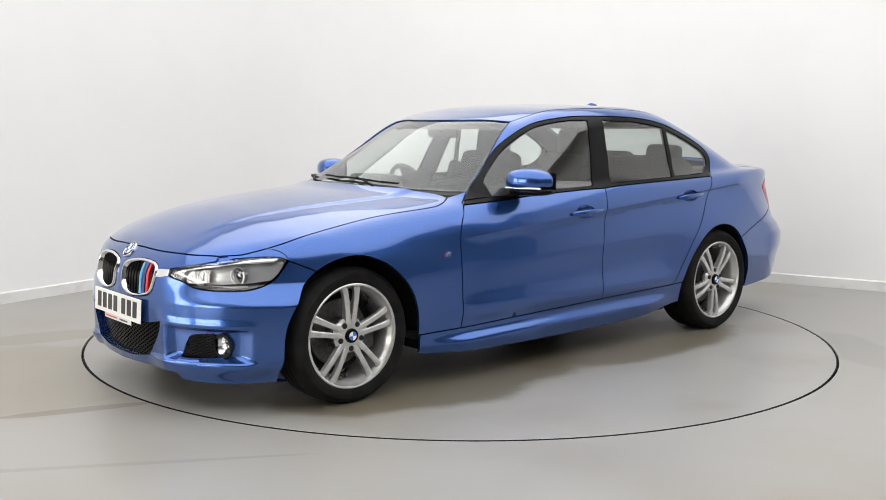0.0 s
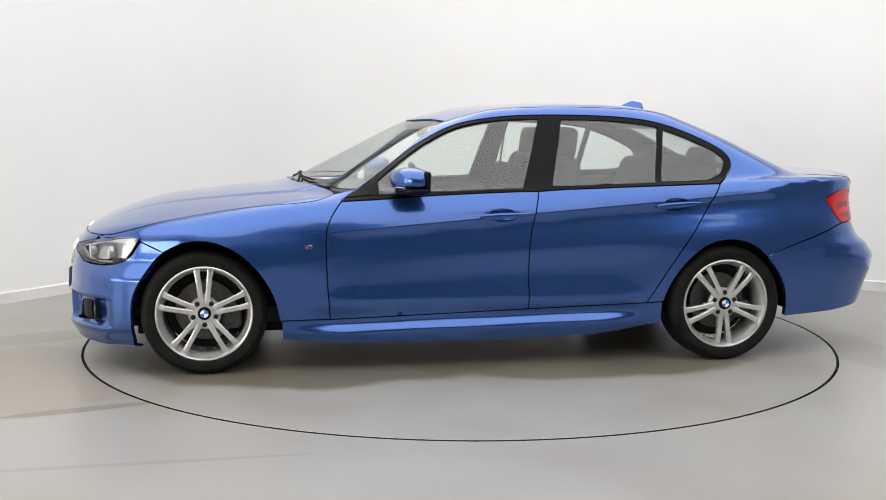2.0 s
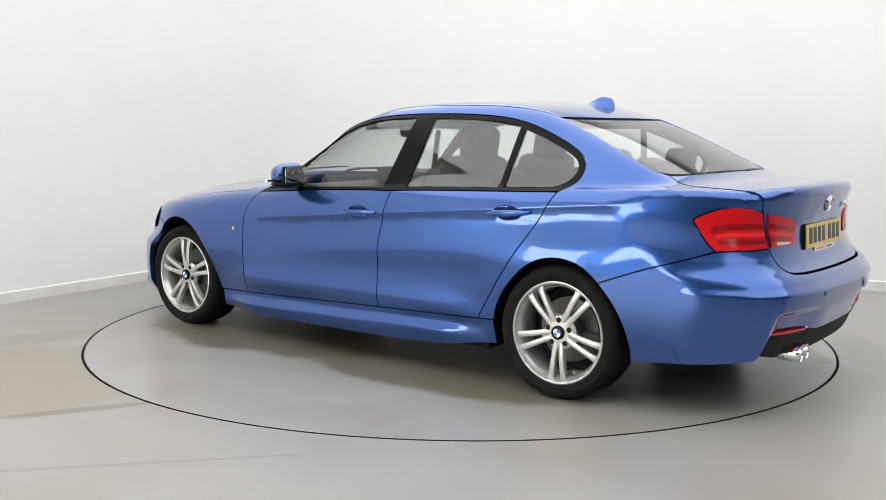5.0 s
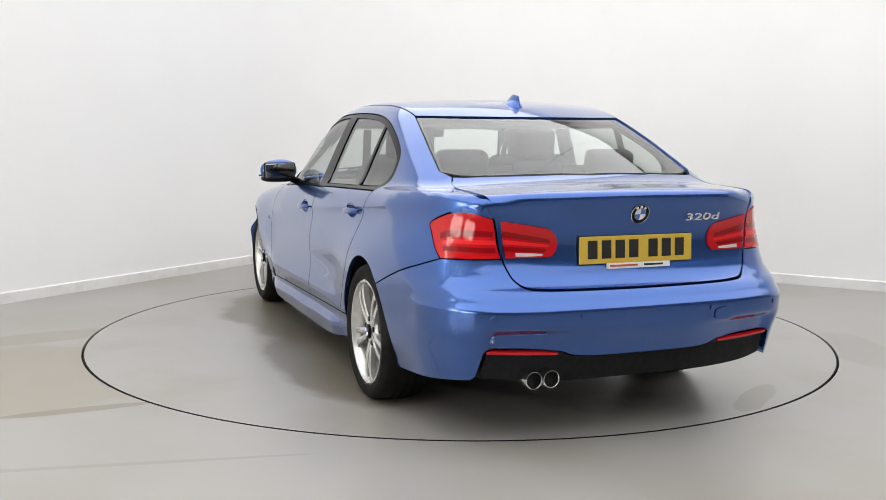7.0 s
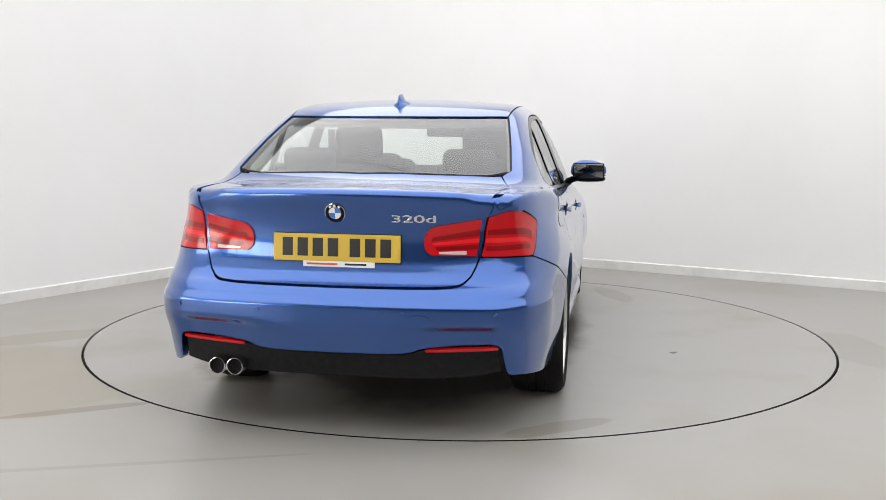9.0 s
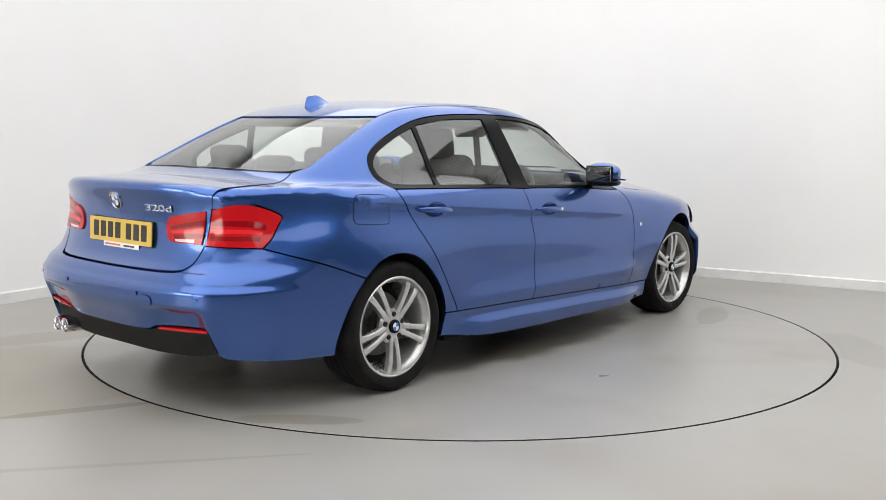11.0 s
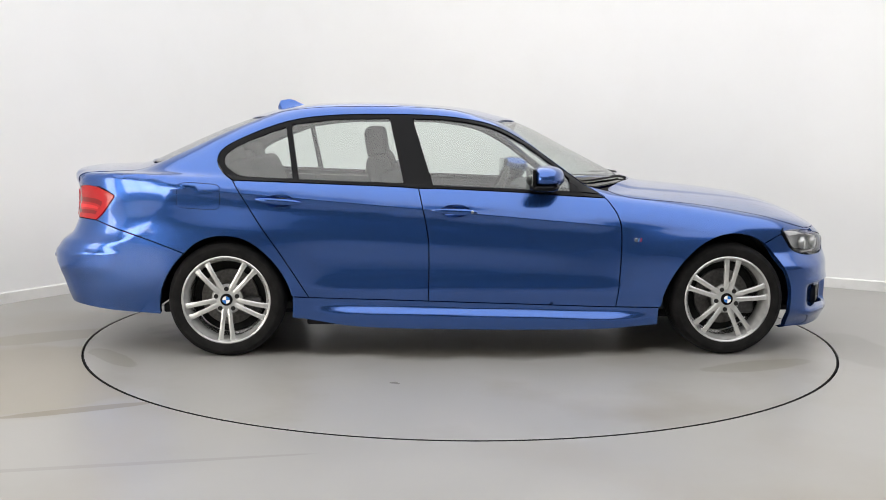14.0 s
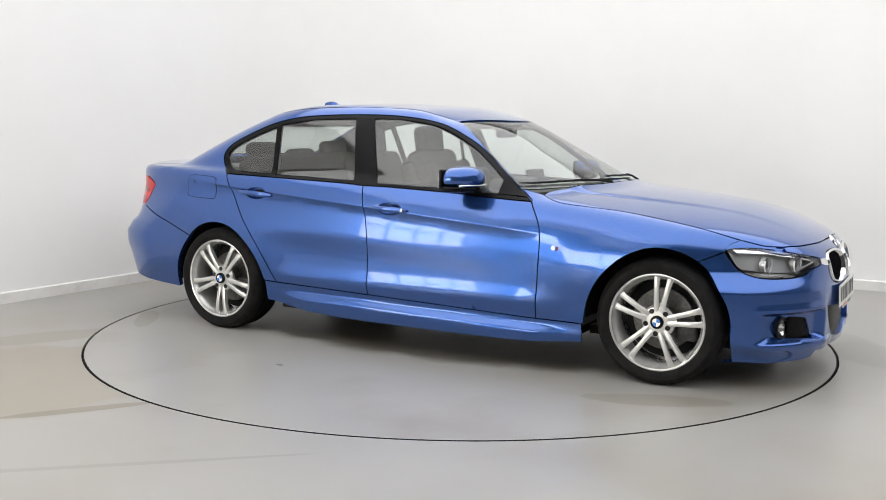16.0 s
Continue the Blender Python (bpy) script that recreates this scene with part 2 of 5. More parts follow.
def build_room():
    # one wall line: from the window's edge on the left wall, round the coved corner, along the right wall
    arc = []
    c = plan2(FILLET, FILLET)
    for i in range(17):
        a = math.pi / 2 * i / 16
        arc.append(c - ALONG_R * FILLET * math.cos(a) - ALONG_L * FILLET * math.sin(a))
    line = [plan2(0, WIN[0]), plan2(0, 3.4)] + arc + [plan2(3.4, 0), plan2(LEN_R, 0)]
    line = line[::-1]
    wall = part("wall_main", sweep(line, [(0, 0), (0, HIGH), (-.2, HIGH), (-.2, 0)]), WALL, None, smooth_angle=40)
    tagged(wall, "white painted studio wall with a coved corner", "wall", kind="structure")
    skirt = part("baseboard", sweep(line, [(.001, 0), (.016, 0), (.016, .075), (.010, .082), (.001, .084)]), SKIRTING, None, smooth_angle=40)
    tagged(skirt, "low white painted skirting along the wall", "skirting board", kind="structure")

    def slab(name, r0, r1, l0, l1, z0, z1, mat, label, cat):
        bm = bmesh.new()
        low = [bm.verts.new(room(r, l, z0)) for r, l in ((r0, l0), (r1, l0), (r1, l1), (r0, l1))]
        up = [bm.verts.new(room(r, l, z1)) for r, l in ((r0, l0), (r1, l0), (r1, l1), (r0, l1))]
        bm.faces.new(low)
        bm.faces.new(up)
        for i in range(4):
            bm.faces.new((low[i], low[(i + 1) % 4], up[(i + 1) % 4], up[i]))
        return tagged(part(name, bm, mat), label, cat, kind="structure")

    slab("wall_window_below", -.2, 0, WIN[0], WIN[1], 0, WIN[2], WALL, "white painted wall below a window", "wall")
    slab("wall_window_above", -.2, 0, WIN[0], WIN[1], WIN[3], HIGH, WALL, "white painted wall above a window", "wall")
    slab("wall_left_end", -.2, 0, WIN[1], LEN_L, 0, HIGH, WALL, "plain white painted wall", "wall")
    slab("wall_back", -.2, LEN_R + .2, LEN_L, LEN_L + .2, 0, HIGH, DARK_WALL, "plain dark grey painted wall", "wall")
    slab("wall_right_end", LEN_R, LEN_R + .2, -.2, LEN_L, 0, HIGH, DARK_WALL, "plain dark grey painted wall", "wall")
    slab("ceiling", -.2, LEN_R + .2, -.2, LEN_L + .2, HIGH, HIGH + .2, CEILING, "plain white painted ceiling", "ceiling")
    # floor with a round hole for the platform
    bm = bmesh.new()
    n = 160
    inner = [bm.verts.new(((RADIUS + .010) * math.cos(2 * math.pi * i / n), (RADIUS + .010) * math.sin(2 * math.pi * i / n), 0)) for i in range(n)]
    pit = [bm.verts.new((v.co.x, v.co.y, -.06)) for v in inner]
    outer = []
    for i in range(n):
        d = Vector((math.cos(2 * math.pi * i / n), math.sin(2 * math.pi * i / n)))
        k = []
        for w, o, length in ((ALONG_R, 0, 0), (ALONG_R, LEN_R + .1, 1), (ALONG_L, 0, 0), (ALONG_L, LEN_L + .1, 1)):
            other = ALONG_L if w is ALONG_R else ALONG_R
            base = CORNER + w * (o if length else -.1)
            nrm = Vector((-other.y, other.x))
            den = d.dot(nrm)
            if abs(den) > 1e-6:
                t = base.dot(nrm) / den
                if t > 0:
                    k.append(t)
        p = d * min(k)
        outer.append(bm.verts.new((p.x, p.y, 0)))
    mid = [bm.verts.new((v.co.x * 1.5, v.co.y * 1.5, 0)) if (outer[i].co.length > 1.6 * v.co.length) else bm.verts.new((v.co.x * 1.15, v.co.y * 1.15, 0)) for i, v in enumerate(inner)]
    bm.verts.ensure_lookup_table()
    for i in range(n):
        j = (i + 1) % n
        bm.faces.new((inner[i], inner[j], mid[j], mid[i]))
        bm.faces.new((mid[i], mid[j], outer[j], outer[i]))
        bm.faces.new((inner[i], pit[i], pit[j], inner[j]))
    bm.faces.new(pit)
    pit_ring = revolve([(RADIUS + .0095, -.012), (RADIUS - .02, -.058)], 160, "z")
    tagged(part("floor_gap", pit_ring, DARK), "dark narrow gap round the turntable", "gap", kind="structure")
    tagged(part("floor", bm, FLOOR), "smooth grey painted concrete floor with faint brown stains", "floor", kind="structure")
    # window, off to the side, from which the daylight comes
    win = tagged(new("window_1"), "wide metal-framed window with bright daylight behind", "window", kind="structure")
    l0, l1, z0, z1 = WIN
    turn = Matrix.Translation(room(-.1, (l0 + l1) / 2, (z0 + z1) / 2)) @ Matrix.Rotation(math.atan2(ALONG_L.y, ALONG_L.x), 4, "Z")
    win.matrix_basis = turn
    w, h = l1 - l0, z1 - z0
    for k in range(5):
        part("mullion", rbox(.06, .08, h, .006), SKIRTING, win, m=pose(-w / 2 + .03 + (w - .06) * k / 4, 0, 0))
    for k in range(3):
        part("transom", rbox(w, .07, .06, .006), SKIRTING, win, m=pose(0, 0, -h / 2 + .03 + (h - .06) * k / 2))
    part("pane", rbox(w, .008, h, .001, 1), DAY, win, "bright daylit pane", m=pose(0, .0, 0))
    win2 = copy_thing(win, Matrix.Translation(room(2.0, LEN_L - .07, 1.55)) @ Matrix.Rotation(math.atan2(ALONG_R.y, ALONG_R.x), 4, "Z"))
    win2.name = "window_2"
    # ceiling lights
    lamp = tagged(new("ceiling_light"), "broad white diffused light panel on the ceiling", "ceiling light", "ceiling lights")
    turned = Matrix.Rotation(math.atan2(ALONG_R.y, ALONG_R.x), 4, "Z")
    lamp.matrix_basis = Matrix.Translation(room(2.0, 1.75, HIGH)) @ turned
    s, t = 3.592, 2.992
    part("diffuser", rbox(s, t, .02, .002, 1), PANEL_LIGHT, lamp, "glowing white diffuser", m=pose(0, 0, -.11))
    for k in (1, -1):
        part("frame", rbox(s, .003, .12, .001, 1), SKIRTING, lamp, m=pose(0, k * (t / 2 + .002), -.06))
        part("frame", rbox(.003, t, .12, .001, 1), SKIRTING, lamp, m=pose(k * (s / 2 + .002), 0, -.06))
    for r in (2.0, 5.6, 9.2):
        for l in (1.75, 4.75, 7.75):
            if (r, l) != (2.0, 1.75):
                copy_thing(lamp, Matrix.Translation(room(r, l, HIGH)) @ turned)


def build_platform():
    d = tagged(new("turntable"), "round grey painted turntable platform set flush in the floor", "turntable")
    bm = revolve([(0, 0), (.8, 0), (1.6, 0), (RADIUS - .006, 0), (RADIUS - .006, -.05), (0, -.05)], 160, "z")
    part("platform_top", bm, DISC, d, "grey painted disc with brown tyre stains and painted shade under the car", smooth_angle=30)
    # Dark ring added to widen the shaded gap line; no such seal is known.
    part("edge_ring", revolve([(RADIUS - .0055, -.05), (RADIUS - .0055, .0005), (RADIUS - .003, .0005), (RADIUS, -.003), (RADIUS, -.05)], 160, "z"), RUBBER, d, "thin dark rubber edge seal", 30)
    return d


def curve(*pairs):
    """A smooth curve through (x, value) pairs, flat beyond the ends' slopes."""
    P = np.array(sorted(pairs), float)
    xs, ys = P[:, 0], P[:, 1]
    h = np.diff(xs)
    s = np.diff(ys) / h
    m = np.empty(len(xs))
    m[0], m[-1] = s[0], s[-1]
    for i in range(1, len(xs) - 1):
        m[i] = (s[i - 1] * h[i] + s[i] * h[i - 1]) / (h[i] + h[i - 1])
    def f(x):
        x = np.asarray(x, float)
        i = np.clip(np.searchsorted(xs, x) - 1, 0, len(h) - 1)
        t = (x - xs[i]) / h[i]
        u = np.clip(t, 0, 1)
        v = (ys[i] * (1 + 2 * u) * (1 - u) ** 2 + m[i] * h[i] * u * (1 - u) ** 2
             + ys[i + 1] * u * u * (3 - 2 * u) + m[i + 1] * h[i] * u * u * (u - 1))
        return v + (t - u) * h[i] * np.where(t < 0, m[0], m[-1])
    return f


def smax(a, b, k):
    h = np.maximum(k - np.abs(a - b), 0) / k
    return np.maximum(a, b) + h * h * k / 4


def smooth(x, a, b):
    t = np.clip((x - a) / (b - a), 0, 1)
    return t * t * (3 - 2 * t)


# car space: x ahead from the middle of the wheelbase, y to the left, z up from the floor
plan_w = curve((2.0, .80), (1.75, .853), (1.4, .882), (1.0, .886), (.5, .880), (0, .876), (-.5, .873), (-1, .868), (-1.4, .863),
               (-1.8, .86), (-2.05, .845), (-2.25, .815), (-2.5, .76))
low_o = curve((.10, -.08), (.2, -.045), (.28, -.028), (.36, -.012), (.46, -.002), (.6, 0), (.9, 0))
up_a = curve((-.3, 0), (-.2, 0), (-.12, -.010), (-.05, -.0185), (-.02, -.017), (0, -.011))
up_b = curve((0, -.011), (.05, -.025), (.10, -.046), (.15, -.083), (.2, -.15), (.3, -.29))
wing_o = curve((-.3, 0), (-.2, -.001), (-.12, -.008), (-.05, -.019), (0, -.027), (.05, -.036), (.10, -.053), (.15, -.086), (.2, -.15), (.3, -.29))
top_c = curve((2.25, .50), (2.16, .63), (2.1, .70), (2.05, .738), (1.95, .79), (1.85, .83), (1.7, .872), (1.52, .90), (1.34, .92), (1.15, .937),
              (.93, .955), (.6, .965), (0, .975), (-.6, .995), (-1.3, 1.02), (-1.9, 1.045), (-2.15, 1.04), (-2.3, 1.03), (-2.45, 1.015))
top_crown = curve((2.2, .25), (1.8, .205), (1.2, .145), (.9, .12), (.5, .05), (0, .02), (-1.2, .03), (-1.7, .05), (-2.0, .06), (-2.4, .07))
front_b = curve((.05, -.10), (.12, -.04), (.2, -.008), (.3, 0), (.45, 0), (.52, -.003), (.6, -.008), (.66, -.018), (.7, -.032), (.76, -.09), (.82, -.21))
front_d = curve((0, 0), (.2, .012), (.3, .031), (.4, .060), (.5, .108), (.6, .185), (.7, .30), (.78, .44), (.86, .66), (.95, 1.0))
rear_c = curve((.15, -2.30), (.25, -2.37), (.35, -2.41), (.45, -2.44), (.52, -2.452), (.60, -2.445), (.635, -2.42), (.66, -2.385), (.72, -2.35), (.80, -2.338),
               (.93, -2.362), (.99, -2.385), (1.03, -2.39), (1.1, -2.38))
rear_e = curve((0, 0), (.2, .004), (.35, .015), (.5, .045), (.6, .08), (.67, .12), (.72, .18), (.77, .28), (.82, .45), (.9, .8))
rear_m = curve((.2, .6), (.5, .6), (.62, .62), (.76, .74), (.95, 1.2), (1.1, 1.4))
roof_c = curve((1.3, .80), (.95, .975), (.6, 1.155), (.272, 1.315), (.12, 1.358), (0, 1.386), (-.3, 1.415), (-.7, 1.425), (-1.0, 1.412), (-1.2, 1.380),
               (-1.34, 1.338), (-1.53, 1.268), (-1.74, 1.175), (-1.93, 1.085), (-2.2, .95))
roof_s = curve((.9, .57), (.3, .57), (0, .35), (-.5, 0), (-1.0, -.12), (-1.3, -.25), (-1.9, -.25))
green_p = curve((1.0, .76), (.7, .785), (.3, .795), (-.2, .80), (-.8, .797), (-1.2, .793), (-1.5, .785), (-1.8, .76), (-2.1, .71), (-2.4, .64))


def crease(x):
    return .795 - .083 * np.clip(x, -2.1, 2.0)


def side_y(x, z):
    s = z - crease(x)
    o = np.where(s < 0, up_a(np.maximum(s, -.3)), up_b(np.maximum(s, 0)))
    flare = (.036 * np.exp(-((x + 1.41) / .42) ** 2) * smooth(z, .92, .58) * (1 - .5 * smooth(z, .45, .2))
             + .016 * np.exp(-((x - 1.37) / .40) ** 2) * smooth(z, .80, .64))
    doors = smooth(x, 1.0, .65) * smooth(x, -1.12, -.75)
    scoop = doors * (.014 * np.exp(-((z - .370) / .050) ** 2) - .010 * np.exp(-((z - .53) / .095) ** 2))
    # the crease dies out on the front wing, and the wing's foot turns in behind the wheel
    w = smooth(x, .45, .95)
    o = o * (1 - w) + wing_o(np.clip(s, -.3, .3)) * w
    foot = -.030 * np.exp(-((x - 1.02) / .22) ** 2) * smooth(z, .62, .30)
    return plan_w(x) + o + low_o(z) + flare + scoop + foot


def lower(x, y, z):
    y = np.abs(y)
    a = (y - side_y(x, z)) * .95
    b = (z - (top_c(x) - top_crown(x) * y * y)) * .95
    f = (x - (2.172 + front_b(z) - front_d(y) * (1 - .30 * smooth(z, .60, .49) * smooth(z, .15, .27)))) * .75
    r = ((rear_c(z) + rear_e(y) * rear_m(z)) - x) * .75
    return smax(smax(a, b, .06), smax(f, r, .01), .05)


def green(x, y, z):
    y = np.abs(y)
    dz = np.maximum(z - .94, -.1)
    a = y - (green_p(x) - .33 * dz - .14 * dz * dz)
    b = (z - (roof_c(x + roof_s(x) * y * y) - .075 * y * y)) * .85
    return np.maximum(np.maximum(smax(a, b, .095), .86 - z), -2.13 - x)


def body(x, y, z):
    return -smax(-lower(x, y, z), -green(x, y, z), .035)


# ---- the car's skin: every panel is a piece of one smooth surface ----
def solve_ray(o, d, r0, r1, off):
    a, b = np.full(len(o), r0), np.full(len(o), r1)
    for _ in range(34):
        m = (a + b) / 2
        p = o + m[:, None] * d
        inside = body(p[:, 0], p[:, 1], p[:, 2]) < off
        a, b = np.where(inside, m, a), np.where(inside, b, m)
    return o + a[:, None] * d


def lift(kind, uv, off=0.0):
    """Points of the skin from plan points: side (x, z), top (x, y), front and rear (y, z), and four fans of rays."""
    uv = np.asarray(uv, float)
    u, v = uv[:, 0], uv[:, 1]
    z = np.zeros(len(u))
    one = z + 1
    if kind == "side":
        return solve_ray(np.stack([u, z + .2, v], 1), np.stack([z, one, z], 1), 0, 1.0, off)
    if kind == "top":
        return solve_ray(np.stack([u, v, z + .45], 1), np.stack([z, z, one], 1), 0, 1.2, off)
    if kind == "front":
        return solve_ray(np.stack([z + 1.0, u, v], 1), np.stack([one, z, z], 1), 0, 1.5, off)
    if kind == "rear":
        return solve_ray(np.stack([z - 1.2, u, v], 1), np.stack([-one, z, z], 1), 0, 1.5, off)
    if kind == "bow":
        t = u / .85
        return solve_ray(np.stack([z + 1.25, z, v], 1), np.stack([np.cos(t), np.sin(t), z], 1), .05, 1.5, off)
    if kind == "stern":
        t = u / .85
        return solve_ray(np.stack([z - 1.5, z, v], 1), np.stack([-np.cos(t), np.sin(t), z], 1), .05, 1.5, off)
    if kind == "round":
        t = v / .6
        return solve_ray(np.stack([u, z + .2, z + .62], 1), np.stack([z, np.cos(t), np.sin(t)], 1), .02, 1.2, off)
    t = u / .45
    return solve_ray(np.stack([z - 1.9, v, z + .78], 1), np.stack([-np.cos(t), z, np.sin(t)], 1), .02, 1.0, off)


def lay(kind, p):
    """Plan points from points of the skin."""
    x, y, z = p[:, 0], p[:, 1], p[:, 2]
    if kind == "side":
        return np.stack([x, z], 1)
    if kind == "top":
        return np.stack([x, y], 1)
    if kind in ("front", "rear"):
        return np.stack([y, z], 1)
    if kind == "bow":
        return np.stack([np.arctan2(y, x - 1.25) * .85, z], 1)
    if kind == "stern":
        return np.stack([np.arctan2(y, -1.5 - x) * .85, z], 1)
    if kind == "round":
        return np.stack([x, np.arctan2(z - .62, y - .2) * .6], 1)
    return np.stack([np.arctan2(z - .78, -1.9 - x) * .45, y], 1)


def bend(pts, step=.02):
    """A smooth open line through points, evenly sampled."""
    p = np.asarray(pts, float)
    if len(p) == 2:
        n = max(2, int(np.linalg.norm(p[1] - p[0]) / step) + 1)
        return p[0] + (p[1] - p[0]) * np.linspace(0, 1, n)[:, None]
    q = np.vstack([2 * p[0] - p[1], p, 2 * p[-1] - p[-2]])
    out = []
    for i in range(1, len(q) - 2):
        a, b, c, d = q[i - 1], q[i], q[i + 1], q[i + 2]
        n = max(2, int(np.linalg.norm(c - b) / step) + 1)
        t = np.linspace(0, 1, n, endpoint=False)[:, None]
        out.append(.5 * (2 * b + (c - a) * t + (2 * a - 5 * b + 4 * c - d) * t ** 2 + (3 * b - a - 3 * c + d) * t ** 3))
    return np.vstack(out + [p[-1:]])


def line(kind, *pts):
    return lift(kind, bend(pts))


def ring(*lines):
    """A closed outline from lines that meet end to end."""
    out = [lines[0]]
    for s in lines[1:]:
        out.append(s)
    p = np.vstack(out)
    keep = [0]
    for i in range(1, len(p)):
        if np.linalg.norm(p[i] - p[keep[-1]]) > .006:
            keep.append(i)
    if np.linalg.norm(p[keep[-1]] - p[0]) < .006:
        keep.pop()
    return p[keep]


def closed(kind, *pts):
    """A closed smooth outline through points."""
    n = len(pts)
    p = bend([pts[-1], *pts, pts[0], pts[1]])
    q = np.asarray(pts, float)
    i0 = np.argmin(np.linalg.norm(p - q[0], axis=1))
    tail = np.linalg.norm(p[i0 + 5:] - q[0], axis=1)
    i1 = i0 + 5 + np.argmin(tail)
    return lift(kind, p[i0:i1])


def shrink(uv, d):
    """An outline moved inward by d."""
    nxt, prv = np.roll(uv, -1, 0), np.roll(uv, 1, 0)
    area = np.sum(uv[:, 0] * nxt[:, 1] - nxt[:, 0] * uv[:, 1])
    t1, t2 = nxt - uv, uv - prv
    t1 /= np.linalg.norm(t1, axis=1)[:, None] + 1e-9
    t2 /= np.linalg.norm(t2, axis=1)[:, None] + 1e-9
    n = np.stack([-(t1 + t2)[:, 1], (t1 + t2)[:, 0]], 1) * np.sign(area)
    n /= np.linalg.norm(n, axis=1)[:, None] + 1e-9
    cosine = np.clip(np.abs(n[:, 0] * -t1[:, 1] + n[:, 1] * t1[:, 0]), .5, 1)
    return uv + n * (d / cosine)[:, None]


def dense(q, step):
    out = []
    for a, b in zip(q, np.roll(q, -1, 0)):
        n = max(1, int(np.ceil(np.linalg.norm(b - a) / step)))
        out += [a + (b - a) * k / n for k in range(n)]
    return np.array(out)


def within_outline(pts, poly):
    x, y = pts[:, 0], pts[:, 1]
    inside = np.zeros(len(pts), bool)
    a, b = poly, np.roll(poly, -1, 0)
    for (x0, y0), (x1, y1) in zip(a, b):
        cut = ((y0 > y) != (y1 > y)) & (x < (x1 - x0) * (y - y0) / (y1 - y0 + 1e-12) + x0)
        inside ^= cut
    return inside


def gradient(p, e=.0015):
    g = np.stack([body(p[:, 0] + (k == 0) * e, p[:, 1] + (k == 1) * e, p[:, 2] + (k == 2) * e)
                  - body(p[:, 0] - (k == 0) * e, p[:, 1] - (k == 1) * e, p[:, 2] - (k == 2) * e) for k in range(3)], 1)
    return g / (np.linalg.norm(g, axis=1)[:, None] + 1e-12)


def panel(name, mat, parent, outline, kind, holes=(), off=0.0, depth=.016, grid=.028, gap=.003, both=False, label="", shape=None, fold=False):
    """A sheet cut from the skin: outline and holes on the skin, turned-in edges. both: joined with its mirror image at the middle.
    shape: a function that pushes points in or out along the normal."""
    from mathutils import geometry
    polys = [shrink(lay(kind, outline), gap)] + [shrink(lay(kind, h), -gap) for h in holes]
    if both:
        flat = [np.abs(lift(kind, q)[:, 1]) < gap * 2.5 for q in polys]
        for q, f in zip(polys, flat):
            if kind in ("front", "rear", "bow", "stern"):
                q[f, 0] = 0
            else:
                q[f, 1] = 0
    polys = [dense(q, grid * .9) for q in polys]
    lo, hi = polys[0].min(0), polys[0].max(0)
    gx, gy = np.meshgrid(np.arange(lo[0] + grid / 2, hi[0], grid), np.arange(lo[1] + grid / 2, hi[1], grid))
    gx = gx + (np.arange(gx.shape[0]) % 2)[:, None] * grid / 2
    g = np.stack([gx.ravel(), gy.ravel()], 1)
    ok = within_outline(g, polys[0])
    for h in polys[1:]:
        ok &= ~within_outline(g, h)
    g = g[ok]
    edge_pts = np.vstack(polys)
    near = np.array([np.min(np.sum((edge_pts - q) ** 2, 1)) for q in g]) if len(g) else np.zeros(0)
    g = g[near > (grid * .5) ** 2] if len(g) else g
    if fold:
        xs = np.arange(-2.2, 1.9, .022)
        rows = np.vstack([lay(kind, lift("side", np.stack([xs, crease(xs) + d], 1))) for d in (-.018, -.006, 0, .006, .018)])
        ok = within_outline(rows, polys[0])
        for h in polys[1:]:
            ok &= ~within_outline(rows, h)
        rows = rows[ok]
        ok = np.array([np.min(np.sum((edge_pts - q) ** 2, 1)) > .008 ** 2 for q in rows])
        rows = rows[ok]
        if len(g) and len(rows):
            s = lift(kind, g)
            g = g[np.abs(s[:, 2] - crease(s[:, 0])) > .030]
        first = len(edge_pts) + len(g)
        fold_edges = [(first + i, first + i + 1) for i in range(len(rows) - 1) if .0 < rows[i + 1, 0] - rows[i, 0] < .03 and abs(rows[i + 1, 1] - rows[i, 1]) < .012]
        g = np.vstack([g, rows])
    pts = np.vstack([edge_pts, g])
    edges, k = [], 0
    for q in polys:
        edges += [(k + i, k + (i + 1) % len(q)) for i in range(len(q))]
        k += len(q)
    if fold:
        edges += fold_edges
    res = geometry.delaunay_2d_cdt([Vector(q) for q in pts], edges, [], 0, 1e-6)
    v2 = np.array([tuple(v) for v in res[0]])
    tri = np.array([f for f in res[2] if len(f) == 3])
    c = v2[tri].mean(1)
    ok = within_outline(c, polys[0])
    for h in polys[1:]:
        ok &= ~within_outline(c, h)
    tri = tri[ok]
    p3 = lift(kind, v2, off)
    nor = gradient(p3)
    if shape is not None:
        p3 = p3 + nor * shape(p3)[:, None]
    # winding to agree with the outward normal
    fn = np.cross(p3[tri[:, 1]] - p3[tri[:, 0]], p3[tri[:, 2]] - p3[tri[:, 0]])
    turn = np.sum(fn * nor[tri].mean(1), 1) < 0
    tri[turn] = tri[turn][:, ::-1]
    if shape is not None:
        fn = np.cross(p3[tri[:, 1]] - p3[tri[:, 0]], p3[tri[:, 2]] - p3[tri[:, 0]])
        e = .002
        q = lift(kind, v2, off)
        steps = [np.array([(k == 0) * e, (k == 1) * e, (k == 2) * e]) for k in range(3)]
        nor = np.stack([(body(*(q + s).T) - shape(q + s)) - (body(*(q - s).T) - shape(q - s)) for s in steps], 1)
        nor /= np.linalg.norm(nor, axis=1)[:, None] + 1e-12
    verts, normals, faces = [p3], [nor], [tri.tolist()]
    count = {}
